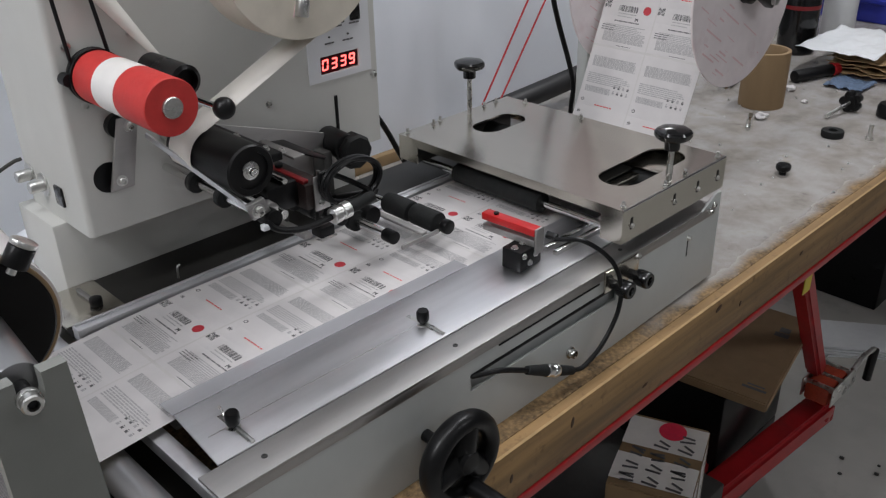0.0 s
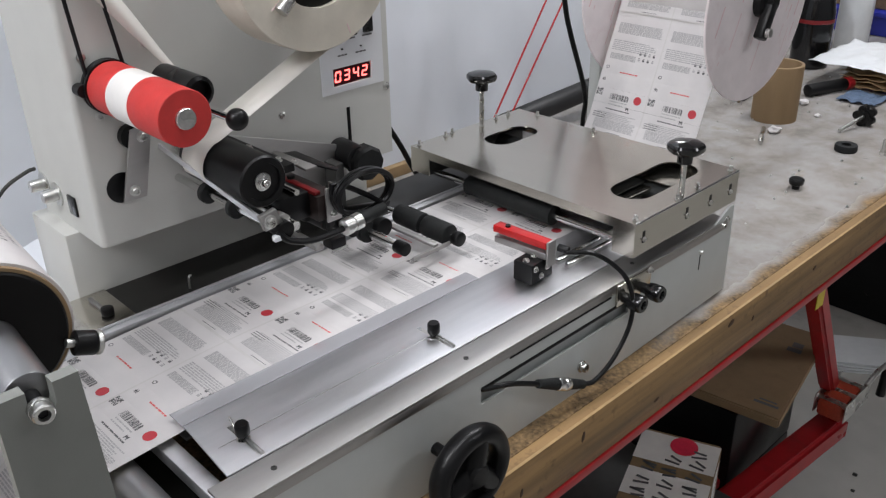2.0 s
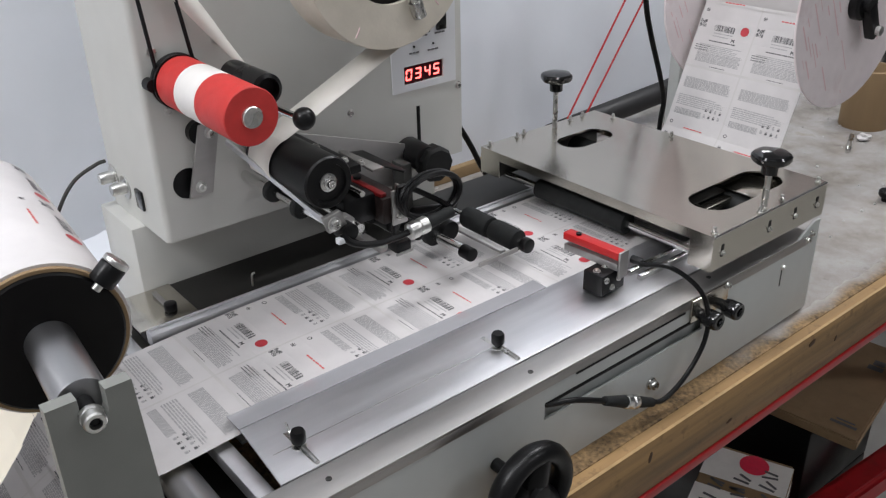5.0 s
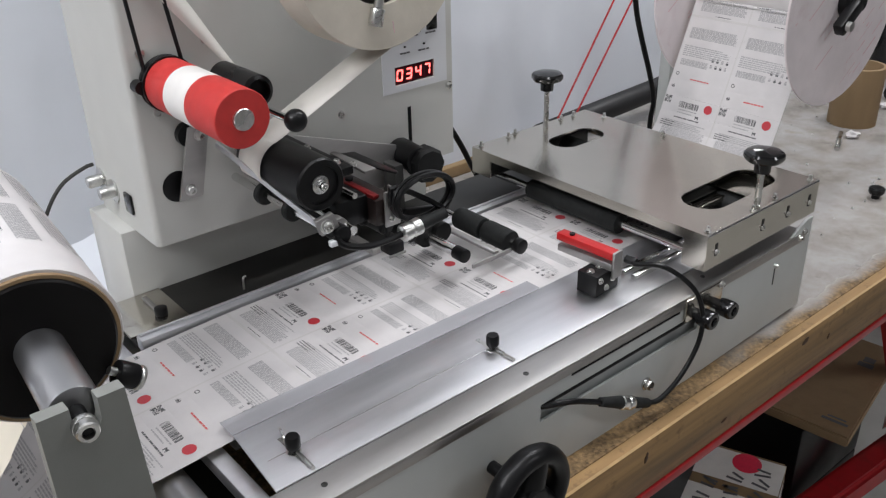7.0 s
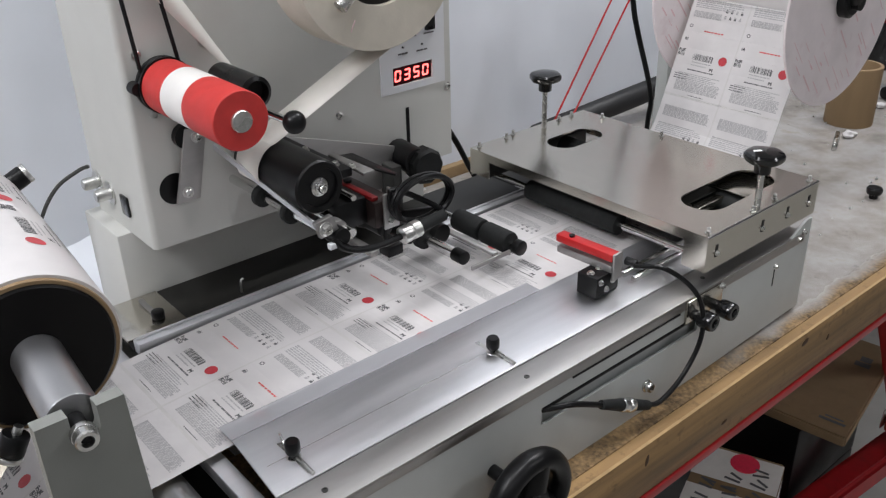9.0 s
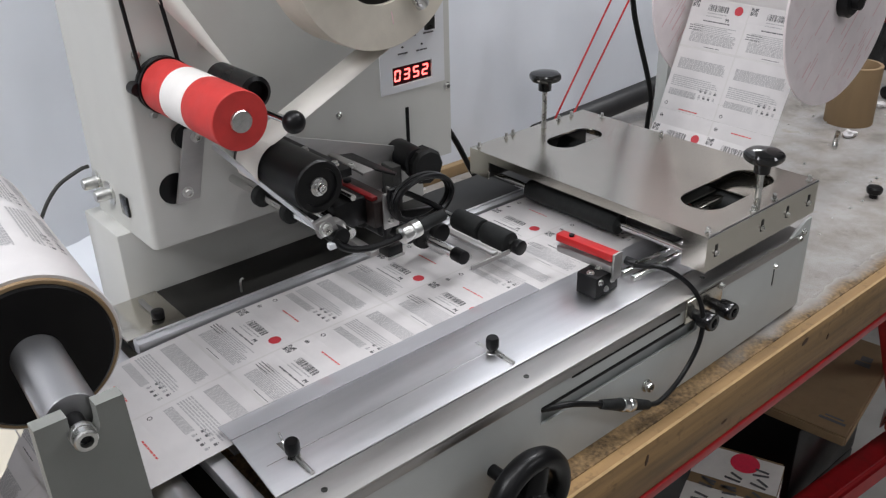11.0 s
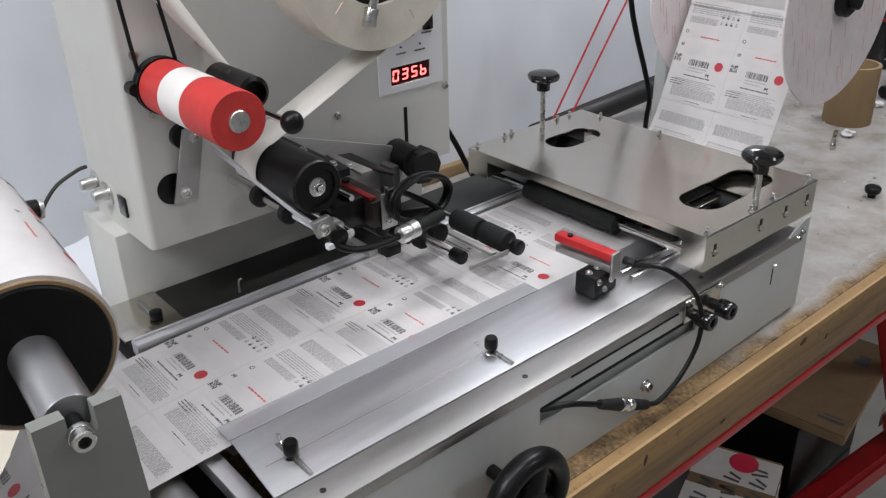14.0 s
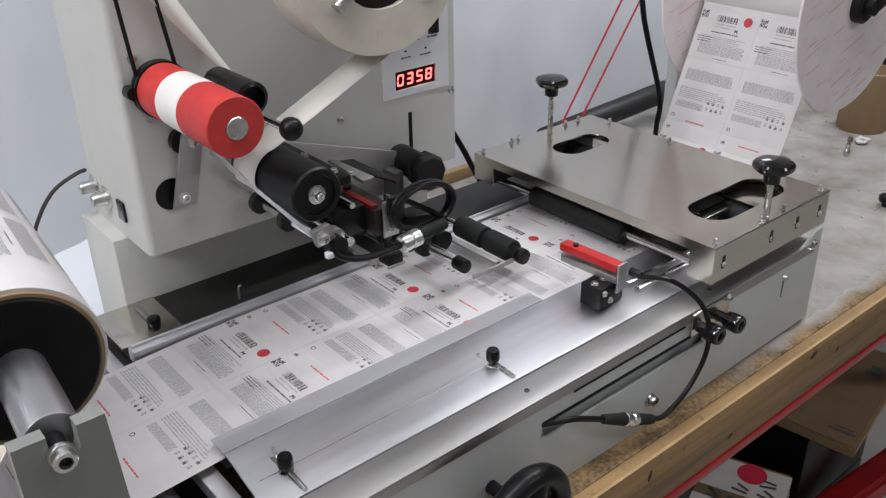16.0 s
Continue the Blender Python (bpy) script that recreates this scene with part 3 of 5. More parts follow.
def roller_cover():
    c = thing("roller_cover", "stainless steel cover plate with two long holes over the rollers", "machine cover")
    x0, x1, y0, y1, z = 0.2423, 0.457, -0.013, 0.3408, 0.1672
    part("top_plate", bm_plate_holes(x0, x1, y0, y1, z - 0.0018, z, [(0.363, 0.272, 0.0425, 0.0215), (0.362, 0.043, 0.0700, 0.0255)]), "steel", c, "brushed stainless top plate", smooth=False)
    # chrome bead laid on the front bend to draw its edge highlight
    part("edge_highlight", bm_cyl((x0 + 0.001, y0 + 0.0012, z - 0.0014), (x1 - 0.001, y0 + 0.0012, z - 0.0014), 0.0019, seg=14), "chrome", c, "chrome bead giving the front bend its bright highlight")
    part("inner_plate", bm_box(0.384, 0.440, 0.012, 0.076, z - 0.0140, z - 0.0125, 0.0004), "steel", c, "bright plate below the long hole")
    b = bm_box(x0, x1, y0, y0 + 0.0018, 0.127, z - 0.0018)
    part("front_flange", b, "steel", c)
    b = bm_box(x0, x0 + 0.0018, y0 + 0.0018, y1, z - 0.011, z - 0.0018)
    bm_box(x0, x0 + 0.0018, y1 - 0.034, y1, 0.134, z - 0.011, bm=b)
    bm_box(x0, x0 + 0.0018, y0 + 0.0018, y0 + 0.028, 0.127, z - 0.011, bm=b)
    part("inner_flange", b, "steel", c)
    part("rear_flange", bm_box(x0 + 0.0018, x1, y1 - 0.0018, y1, 0.13, z - 0.0018), "steel", c)
    part("outer_flange", bm_box(x1 - 0.0018, x1, y0 + 0.0018, y1 - 0.0018, 0.136, z - 0.0018), "steel", c)
    star_knob(c, 0.3637, 0.328, 0.2320, z)
    star_knob(c, 0.3419, -0.0047, 0.2205, z)
    for x, y in ((0.252, -0.006), (0.300 + 0.03, -0.008), (0.375, -0.006), (0.448, -0.006), (0.252, 0.334), (0.300, 0.334), (0.315, 0.337), (0.400, 0.334), (0.425, 0.334), (0.450, 0.30), (0.449, 0.20)):
        b = bm_cyl((x, y, z), (x, y, z + 0.0012), 0.0036, seg=16)
        bm_cyl((x, y, z + 0.0012), (x, y, z + 0.0065), 0.0021, seg=12, bevel=0.0006, bm=b)
        part("screw", b, "zinc", c)
    for x in (0.2600, 0.345, 0.395, 0.44):
        # black box on the flange paints the slot's shaded inside
        part("slotted_hole_shade", bm_box(x - 0.002, x + 0.002, y0 - 0.0004, y0 + 0.001, 0.140, 0.154, 0.0), "black", c)
        hex_bolt(c, (x, y0 - 0.0004, 0.1445), r=0.0022, h=0.002)
    # feed roller, rods and blocks that show under the plate
    part("feed_roller", bm_cyl((0.262, 0.112, 0.132), (0.262, 0.252, 0.132), 0.0125, seg=30, bevel=0.001), "rubber", c, "black rubber feed roller")
    part("shaft", bm_cyl((0.262, 0.01, 0.132), (0.262, 0.330, 0.132), 0.0045, seg=16), "chrome", c)
    part("cross_rod", bm_cyl((0.285, 0.0, 0.142), (0.285, 0.335, 0.142), 0.0045, seg=16), "chrome", c)
    part("cross_rod", bm_cyl((0.335, 0.0, 0.140), (0.335, 0.335, 0.140), 0.006, seg=16), "chrome", c)
    part("pressure_roller", bm_cyl((0.395, 0.02, 0.134), (0.395, 0.320, 0.134), 0.016, seg=30, bevel=0.001), "rubber", c)
    for y in (0.0045, 0.318):
        part("bearing_block", bm_box(0.25, 0.44, y, y + 0.012, 0.1285, 0.150, 0.001), "dark_paint", c)
    # added dark baffle: hides the web and keeps the holes' inside shaded
    part("inner_plate", bm_box(0.285, 0.453, 0.074, 0.250, 0.147, 0.149, 0.0005), "dark_paint", c)
    part("inner_bar", bm_box(0.300, 0.44, 0.060, 0.072, 0.138, 0.146, 0.001), "steel", c)
    for x in (0.325, 0.385):
        part("slide_block", bm_box(x, x + 0.022, 0.022, 0.060, 0.122, 0.138, 0.002), "black", c)
        part("slide_block", bm_box(x, x + 0.022, 0.255, 0.290, 0.122, 0.140, 0.002), "zinc", c)
    for y in (0.040, 0.054):
        part("slide_rail", bm_box(0.2, 0.45, y, y + 0.006, DECK + 0.0014, DECK + 0.008, 0.001), "chrome", c)


roller_cover()


# ---- dispensing head ----
SEGS = {"0": "abcdef", "1": "bc", "2": "abged", "3": "abgcd", "4": "fgbc", "5": "afgcd", "6": "fgecd", "7": "abc", "8": "abcdefg", "9": "abcdfg"}


def seven_segment(parent, text, x0, z0, y, w, h, pitch, slant=0.1):
    made = []
    t = w * 0.2
    for k, ch in enumerate(text):
        ox = x0 + pitch * k
        shapes = {"a": (0, w, h - t / 2, 1), "g": (0, w, h / 2, 1), "d": (0, w, t / 2, 1),
                  "f": (t / 2, h / 2, h, 0), "b": (w - t / 2, h / 2, h, 0), "e": (t / 2, 0, h / 2, 0), "c": (w - t / 2, 0, h / 2, 0)}
        for s in SEGS[ch]:
            v = shapes[s]
            e = t / 2
            if v[3]:
                o = [(v[0] + e * 0.7, v[2]), (v[0] + e * 1.6, v[2] + e), (v[1] - e * 1.6, v[2] + e), (v[1] - e * 0.7, v[2]), (v[1] - e * 1.6, v[2] - e), (v[0] + e * 1.6, v[2] - e)]
            else:
                a, b = v[1] + e * 0.5, v[2] - e * 0.5
                o = [(v[0], a), (v[0] + e, a + e), (v[0] + e, b - e), (v[0], b), (v[0] - e, b - e), (v[0] - e, a + e)]
            o = [(ox + u + slant * q, z0 + q) for u, q in o]
            made.append(part("segment", bm_prism(o, y - 0.0006, y, "y"), "led", parent))
    return made


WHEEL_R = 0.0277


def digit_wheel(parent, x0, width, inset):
    """One changing LED digit, stood in for by an added ten-sided wheel; a digit faces out at every 36 degrees."""
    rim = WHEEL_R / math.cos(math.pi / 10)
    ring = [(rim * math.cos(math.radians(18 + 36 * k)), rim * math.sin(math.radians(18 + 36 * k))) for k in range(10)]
    wheel = part("digit_wheel", bm_prism(ring, 0.0, width, "x"), "led_off", parent, "added wheel standing in for a changing red LED digit", smooth=False)
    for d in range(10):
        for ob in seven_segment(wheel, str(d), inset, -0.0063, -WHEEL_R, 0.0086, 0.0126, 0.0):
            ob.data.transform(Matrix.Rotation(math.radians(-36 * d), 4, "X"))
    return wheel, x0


def dispensing_head():
    h = thing("dispensing_head", "light grey label dispensing head with red counter, rollers and tapes", "machine")
    x0, x1, zb, zt = -0.1901, 0.1886, 0.1817, 0.66
    y1 = 0.452
    # housing, with a rounded front corner and a counter notch; the round hole is a black disc
    r = 0.006
    corner = [(x0 + r - r * math.cos(a), HEAD + r - r * math.sin(a)) for a in np.linspace(0, math.pi / 2, 7)]
    full = corner + [(x1, HEAD), (x1, y1), (x0, y1)]
    notched = corner + [(0.1050, HEAD), (0.1050, HEAD + 0.060), (0.1612, HEAD + 0.060), (0.1612, HEAD), (x1, HEAD), (x1, y1), (x0, y1)]
    b = bm_prism(full, zb, 0.2812, "z")
    bm_prism(notched, 0.2812, 0.3018, "z", bm=b)
    bm_prism(full, 0.3018, zt, "z", bm=b)
    part("housing", b, "head_paint", h, "light grey powder-coated sheet metal housing")
    part("base", bm_box(-0.205, 0.19, 0.372, 0.46, 0.0, 0.1815, 0.002), "head_paint", h)
    # black disc on the face paints the shaded inside of the opening
    part("round_hole_shade", bm_cyl((-0.160, HEAD - 0.0006, 0.2384), (-0.160, HEAD + 0.001, 0.2384), 0.0155, seg=32), "black", h, "black disc for the dark inside of the round opening")
    for x, z in ((-0.1673, 0.3131), (-0.1115, 0.3709), (0.032, 0.2658), (0.1829, 0.2663), (-0.174, 0.3700)):
        hex_bolt(h, (x, HEAD, z), r=0.0034, h=0.0025)
    # swing arm over the hole
    b = bm_prism([(-0.152 - 0.012, 0.226), (-0.152 + 0.012, 0.226), (-0.134 + 0.011, 0.296), (-0.134 - 0.011, 0.296)], HEAD - 0.010, HEAD - 0.006, "y", bevel=0.001)
    arm = part("swing_arm", b, "alu_edge", h, "flat steel swing arm")
    hex_bolt(arm, (-0.152, HEAD - 0.010, 0.2355), r=0.0042, h=0.004)
    hex_bolt(arm, (-0.135, HEAD - 0.010, 0.287), r=0.0042, h=0.004)
    part("pivot", bm_cyl((-0.143, HEAD - 0.008, 0.288), (-0.143, HEAD, 0.288), 0.012, seg=24), "black", h)
    # side sockets, cable and rocker switch
    for y, z in ((0.440, 0.2165), (0.408, 0.2135)):
        s = part("socket", bm_lathe([(0.0125, 0), (0.0125, 0.0015), (0.0065, 0.0015), (0.0065, 0.014), (0.0055, 0.016), (0, 0.016)], (x0, y, z), (-1, 0, 0), seg=28), "zinc", h, "light cable socket")
    part("signal_cable", bm_tube([(x0 - 0.004, 0.448, 0.2320), (-0.2051, 0.446, 0.2310), (-0.2300, 0.444, 0.2205), (-0.2490, 0.443, 0.1985), (-0.2600, 0.442, 0.172), (-0.270, 0.442, 0.10), (-0.272, 0.445, 0.01)], 0.0020, seg=8), "dark_paint", h, "grey signal cable")
    part("rocker_switch", bm_box(x0 - 0.003, x0, 0.360, 0.377, 0.202, 0.223, 0.001), "gloss_black", h, "black rocker switch")
    # control panel
    b = bm_box(0.0885, 0.1795, HEAD - 0.0012, HEAD, 0.3018, 0.44)
    bm_box(0.0885, 0.1795, HEAD - 0.0012, HEAD, 0.2735, 0.2812, bm=b)
    bm_box(0.0885, 0.1050, HEAD - 0.0012, HEAD, 0.2812, 0.3018, bm=b)
    bm_box(0.1612, 0.1795, HEAD - 0.0012, HEAD, 0.2812, 0.3018, bm=b)
    part("panel_film", b, "panel_film", h, "white printed control panel film")
    disp = part("counter_display", bm_box(0.1050, 0.1332, HEAD + 0.0008, HEAD + 0.004, 0.2812, 0.3018), "led_off", h, "red LED counter display")
    seven_segment(disp, "03", 0.1080, 0.2852, HEAD + 0.0008, 0.0086, 0.0126, 0.01300)
    # last two LED digits: added wheels in the notch turn to change them
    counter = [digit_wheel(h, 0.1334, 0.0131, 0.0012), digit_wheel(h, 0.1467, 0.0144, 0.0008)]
    for x, z in ((0.1196, 0.3226), (0.1468, 0.3218)):
        part("led_lamp", bm_cyl((x, HEAD - 0.0026, z), (x, HEAD - 0.001, z), 0.0011, seg=10), "black", h)
    for x, z, w in ((0.1203, 0.3157, 0.014), (0.1470, 0.3153, 0.016), (0.1334, 0.3328, 0.013), (0.1574, 0.3327, 0.015), (0.1120, 0.3328, 0.008)):
        for q in range(3):
            part("caption", bm_box(x - w / 2 + q * w / 3, x - w / 2 + q * w / 3 + w * 0.27, HEAD - 0.0018, HEAD - 0.0011, z - 0.0008, z + 0.0008), "ink_dark", h)
    for x, z in ((0.1112, 0.3465), (0.1344, 0.3465), (0.1577, 0.3465)):
        s = part("toggle", bm_box(x - 0.0065, x + 0.0065, HEAD - 0.005, HEAD - 0.001, z - 0.0105, z + 0.0135, 0.0008), "gloss_black", h, "black rocker button")
    part("glow", bm_box(0.1550, 0.1600, HEAD - 0.0056, HEAD - 0.005, 0.3520, 0.3545), "led", s, "red pilot light")
    # upright slot, a black bar painting its shaded inside, with the height clamp
    part("height_slot_shade", bm_box(0.1212, 0.1258, HEAD - 0.0006, HEAD + 0.001, 0.19, 0.2535), "black", h)
    k = part("height_knob", bm_lathe([(0.012, 0.0), (0.012, 0.02), (0.018, 0.022), (0.021, 0.026), (0.021, 0.040), (0.018, 0.044), (0, 0.0445)], (0.1120, HEAD - 0.012, 0.2010), (-0.1, -1, 0), seg=9), "rubber", h, "black grip knob")
    part("knob_core", bm_cyl((0.105, HEAD - 0.001, 0.206), (0.100, HEAD - 0.045, 0.2065), 0.016, seg=16, bevel=0.003), "black", h)
    # bracket plate that carries the peel unit
    b = bm_prism([(-0.045, 0.266), (0.0915, 0.2200), (0.0890, 0.172), (-0.012, 0.185), (-0.075, 0.21)], HEAD - 0.016, HEAD - 0.013, "y", bevel=0.0008)
    part("bracket_plate", b, "alu_edge", h, "folded grey steel bracket")
    # belts and tapes
    for a, c in (((-0.1829, 0.4250), (-0.1762, 0.3480)), ((-0.1500, 0.4250), (-0.1405, 0.3565))):
        ext = ((a[0] - c[0]) * 2.2, (a[1] - c[1]) * 2.2)
        part("drive_belt", bm_cyl((c[0] + ext[0], 0.3035, c[1] + ext[1]), (c[0], 0.3035, c[1]), 0.0019, seg=10), "black", h, "round black drive belt")
    part("belt_pulley", bm_lathe([(0.0258, 0), (0.0258, 0.003), (0.0235, 0.005), (0.0258, 0.007), (0.0258, 0.010)], (-0.1571, 0.2975, 0.3416), (0, 1, 0), seg=40), "black", h)
    part("belt_knob", bm_cyl((-0.183, 0.300, 0.343), (-0.183, 0.312, 0.343), 0.006, seg=14), "black", h)

    def band(points, ya, yb, thick, name, label, shear=0.0):
        p = spline([(u, 0, v) for u, v in points], 10)
        b = bmesh.new()
        rows = [(b.verts.new((q.x, ya, q.z)), b.verts.new((q.x + shear, yb, q.z))) for q in p]
        for r0, r1 in zip(rows, rows[1:]):
            b.faces.new((r0[0], r1[0], r1[1], r0[1]))
        ob = part(name, b, "tape", h, label)
        ob.modifiers.new("thick", "SOLIDIFY").thickness = thick
    band([(0.0237 + 0.0937 * math.cos(math.radians(a)), 0.449 + 0.0937 * math.sin(math.radians(a))) for a in (-8, -25, -42, -60)] + [(0.040, 0.3540), (-0.030, 0.3217), (-0.0905, 0.2940)] + [(-0.0917 + 0.0262 * math.cos(math.radians(a)), 0.266 + 0.0262 * math.sin(math.radians(a))) for a in (112, 130, 148, 166, 184, 200)], 0.225, 0.264, 0.0004, "backing_tape", "white backing tape with labels")
    lo = spline([(-0.185, 0.302, 0.456), (-0.1525, 0.302, 0.4155), (-0.1195, 0.301, 0.3735), (-0.0830, 0.296, 0.3270)], 8)
    up = spline([(-0.158, 0.305, 0.455), (-0.1290, 0.305, 0.4130), (-0.1020, 0.303, 0.3660), (-0.0805, 0.290, 0.3250)], 8)
    b = bmesh.new()
    rows = [(b.verts.new(p), b.verts.new(q)) for p, q in zip(lo, up)]
    for r0, r1 in zip(rows, rows[1:]):
        b.faces.new((r0[0], r1[0], r1[1], r0[1]))
    part("waste_tape", b, "tape", h, "pale twisted waste tape running up to the winder").modifiers.new("thick", "SOLIDIFY").thickness = 0.0005
    a, c = Vector((-0.1250, 0.292, 0.2780)), Vector((-0.1060, 0.153, 0.2370))
    d = (c - a).normalized()
    q = d.to_track_quat("X", "Z").to_matrix().to_4x4()
    b = bmesh.new()
    bmesh.ops.create_cube(b, size=1, matrix=Matrix.Translation((a + c) / 2) @ q @ Matrix.Diagonal(((c - a).length, 0.0022, 0.0052, 1)))
    part("side_bar", b, "alu", h, "pale flat side bar of the peel frame")
    part("idler_shaft", bm_cyl((-0.1009, 0.153, 0.2324), (-0.1009, 0.3125, 0.2324), 0.0042, seg=16), "chrome", h, "bright idler shaft")
    for y in (0.199, 0.250):
        part("rubber_ring", bm_lathe([(0.0042, 0), (0.0095, 0), (0.0108, 0.0012), (0.0108, 0.0068), (0.0095, 0.008), (0.0042, 0.008)], (-0.1009, y, 0.2324), (0, 1, 0), seg=26, closed=True), "rubber", h, "black rubber ring")
    # guide rollers of the tape path
    part("guide_roller", bm_lathe([(0.014, 0), (0.014, 0.060), (0.0105, 0.062), (0.0095, 0.054), (0, 0.054)], (-0.127, 0.252, 0.352), (0, -1, 0), seg=30), "black", h)
    b = bm_cyl((-0.122, 0.300, 0.3335), (-0.114, 0.171, 0.3305), 0.0033, seg=14)
    lever = part("lever", b, "chrome", h, "bright steel lever")
    bb = bmesh.new()
    bmesh.ops.create_uvsphere(bb, u_segments=24, v_segments=14, radius=0.0098, matrix=Matrix.Translation((-0.1115, 0.1625, 0.3305)))
    part("lever_ball", bb, "black", lever, "black ball knob")
    roll = part("press_roller", bm_lathe([(0, 0.0), (0.0235, 0.0), (0.0245, 0.002), (0.0245, 0.108), (0.0230, 0.110), (0.0180, 0.110), (0.0176, 0.1075), (0, 0.1075)], (-0.0917, 0.274, 0.266), (0, -1, 0), seg=44), "black", h, "black plastic press roller")
    part("bearing", bm_lathe([(0.0085, 0), (0.0085, 0.0015), (0.0072, 0.002), (0, 0.002)], (-0.0917, 0.1665, 0.266), (0, -1, 0), seg=24), "zinc", roll)
    hex_bolt(roll, (-0.0917, 0.1648, 0.266), r=0.0040, h=0.005, material="chrome")
    part("roller_core", bm_cyl((-0.0917, 0.312, 0.266), (-0.0917, 0.274, 0.266), 0.0090, seg=28), "zinc", h)
    for x, z, r in ((-0.0520, 0.2250, 0.009),):
        part("idler", bm_cyl((x, 0.312, z), (x, 0.205, z), r, seg=22, bevel=0.001), "black", h)
    part("tie_rod", bm_cyl((-0.0720, 0.312, 0.2300), (-0.0720, 0.150, 0.2200), 0.005, seg=14), "chrome", h)
    # peel frame: side cheeks, black body, bar ends
    cheek = part("cheek", bm_prism([(-0.1090, 0.2410), (-0.0910, 0.2440), (-0.0850, 0.2290), (-0.1040, 0.2250)], 0.150, 0.156, "y", bevel=0.0008), "alu_edge", h, "aluminium end cheek")
    hex_bolt(cheek, (-0.0990, 0.150, 0.2335), r=0.005, h=0.004)
    cap = part("bar_cap", bm_cyl((-0.0841, 0.166, 0.2207), (-0.0841, 0.147, 0.2207), 0.0088, seg=24, bevel=0.001), "black", h)
    part("cap_rim", bm_cyl((-0.0790, 0.172, 0.2215), (-0.0790, 0.160, 0.2215), 0.0098, seg=24, bevel=0.001), "alu_edge", cap, "dull metal rim")
    part("guide_bar", bm_cyl((-0.0500, 0.176, 0.2395), (-0.0500, 0.268, 0.2395), 0.0030, seg=12), "chrome", h, "bright guide bar")
    part("cable_clip", bm_box(-0.098, -0.089, 0.146, 0.152, 0.2130, 0.2190, 0.001), "white_plastic", h)
    b = bm_box(-0.070, -0.034, 0.178, 0.305, 0.208, 0.236, 0.003)
    part("peel_body", b, "black", h, "black peel unit body")
    b = bm_prism([(-0.060, 0.208), (-0.026, 0.186), (-0.010, 0.166), (-0.014, 0.164), (-0.030, 0.180), (-0.064, 0.200)], 0.235, 0.300, "y", bevel=0.0008)
    part("peel_plate", b, "dark_paint", h, "dark peel plate above the web")
    part("top_arm", bm_box(-0.066, -0.050, 0.175, 0.300, 0.262, 0.270, 0.001), "black", h)
    part("top_bar", bm_prism([(-0.024, 0.196), (-0.010, 0.196), (-0.013, 0.262), (-0.020, 0.262)], 0.2475, 0.2505, "z", bevel=0.0008), "alu_edge", h, "flat bright bar")
    part("leaf_spring", bm_prism([(0.006, 0.186), (0.010, 0.188), (0.010, 0.262), (-0.006, 0.268), (-0.008, 0.240)], 0.2420, 0.2440, "z", bevel=0.0006), "black", h, "dark pointed leaf spring")
    for x, y, z in ((-0.058, 0.19, 0.270), (-0.058, 0.24, 0.270), (-0.034, 0.2, 0.258)):
        hex_bolt(h, (x, y, z), axis=(0, 0, 1), r=0.003, h=0.003)
    part("peel_edge", bm_box(0.000, 0.010, 0.226, 0.300, 0.140, 0.146, 0.001), "alu_edge", h)
    for x, z, r in ((-0.026, 0.206, 0.0115), (-0.002, 0.186, 0.0095), (0.030, 0.165, 0.008)):
        part("peel_bar", bm_cyl((x, 0.305, z), (x, 0.196, z), r, seg=20, bevel=0.001), "black", h)
    clip = part("web_clip", bm_box(-0.020, -0.002, 0.168, 0.184, 0.1690, 0.1800, 0.0012), "black", h, "small black clip above the web")
    part("clip_edge", bm_box(-0.021, -0.001, 0.1665, 0.1685, 0.1670, 0.1694, 0.0006), "alu_edge", clip)
    part("clip_stem", bm_box(-0.017, -0.013, 0.176, 0.180, 0.180, 0.212, 0.001), "black", clip)
    # presser with two foam rollers over the web
    fx, fz = 0.1362, 0.1345
    for ya, yb in ((0.159, 0.199), (0.203, 0.246)):
        part("foam_roller", bm_cyl((fx, ya, fz), (fx, yb, fz), 0.0125, seg=28, bevel=0.0026), "rubber", h, "black foam presser roller")
    part("presser_axle", bm_cyl((fx, 0.150, fz), (fx, 0.282, fz), 0.003, seg=12), "chrome", h)
    part("axle_cap", bm_cyl((fx, 0.142, fz), (fx, 0.151, fz), 0.0085, seg=22, bevel=0.0012), "black", h, "black axle cap")
    part("presser_bar", bm_box(0.1090, 0.1165, 0.158, 0.285, 0.1285, 0.1320, 0.0008), "alu_edge", h, "flat bright presser bar")
    part("presser_link", bm_box(0.076, 0.132, 0.1545, 0.1570, 0.1250, 0.1300, 0.0006), "alu_edge", h)
    part("presser_rod", bm_cyl((0.0736, 0.172, 0.1372), (0.0736, 0.300, 0.1372), 0.0042, seg=16), "chrome", h)
    part("rod_sleeve", bm_cyl((0.0736, 0.178, 0.1372), (0.0736, 0.226, 0.1372), 0.0062, seg=20, bevel=0.0008), "chrome", h, "bright metal sleeve")
    part("rod_cap", bm_cyl((0.0736, 0.163, 0.1372), (0.0736, 0.179, 0.1372), 0.0076, seg=22, bevel=0.0012), "black", h, "black rod cap")
    part("presser_boss", bm_cyl((0.0736, 0.226, 0.1372), (0.0736, 0.236, 0.1372), 0.0125, seg=24, bevel=0.001), "rubber", h, "black rubber ring")
    part("presser_boss", bm_cyl((0.0900, 0.218, 0.1400), (0.0900, 0.238, 0.1400), 0.0115, seg=24, bevel=0.001), "black", h)
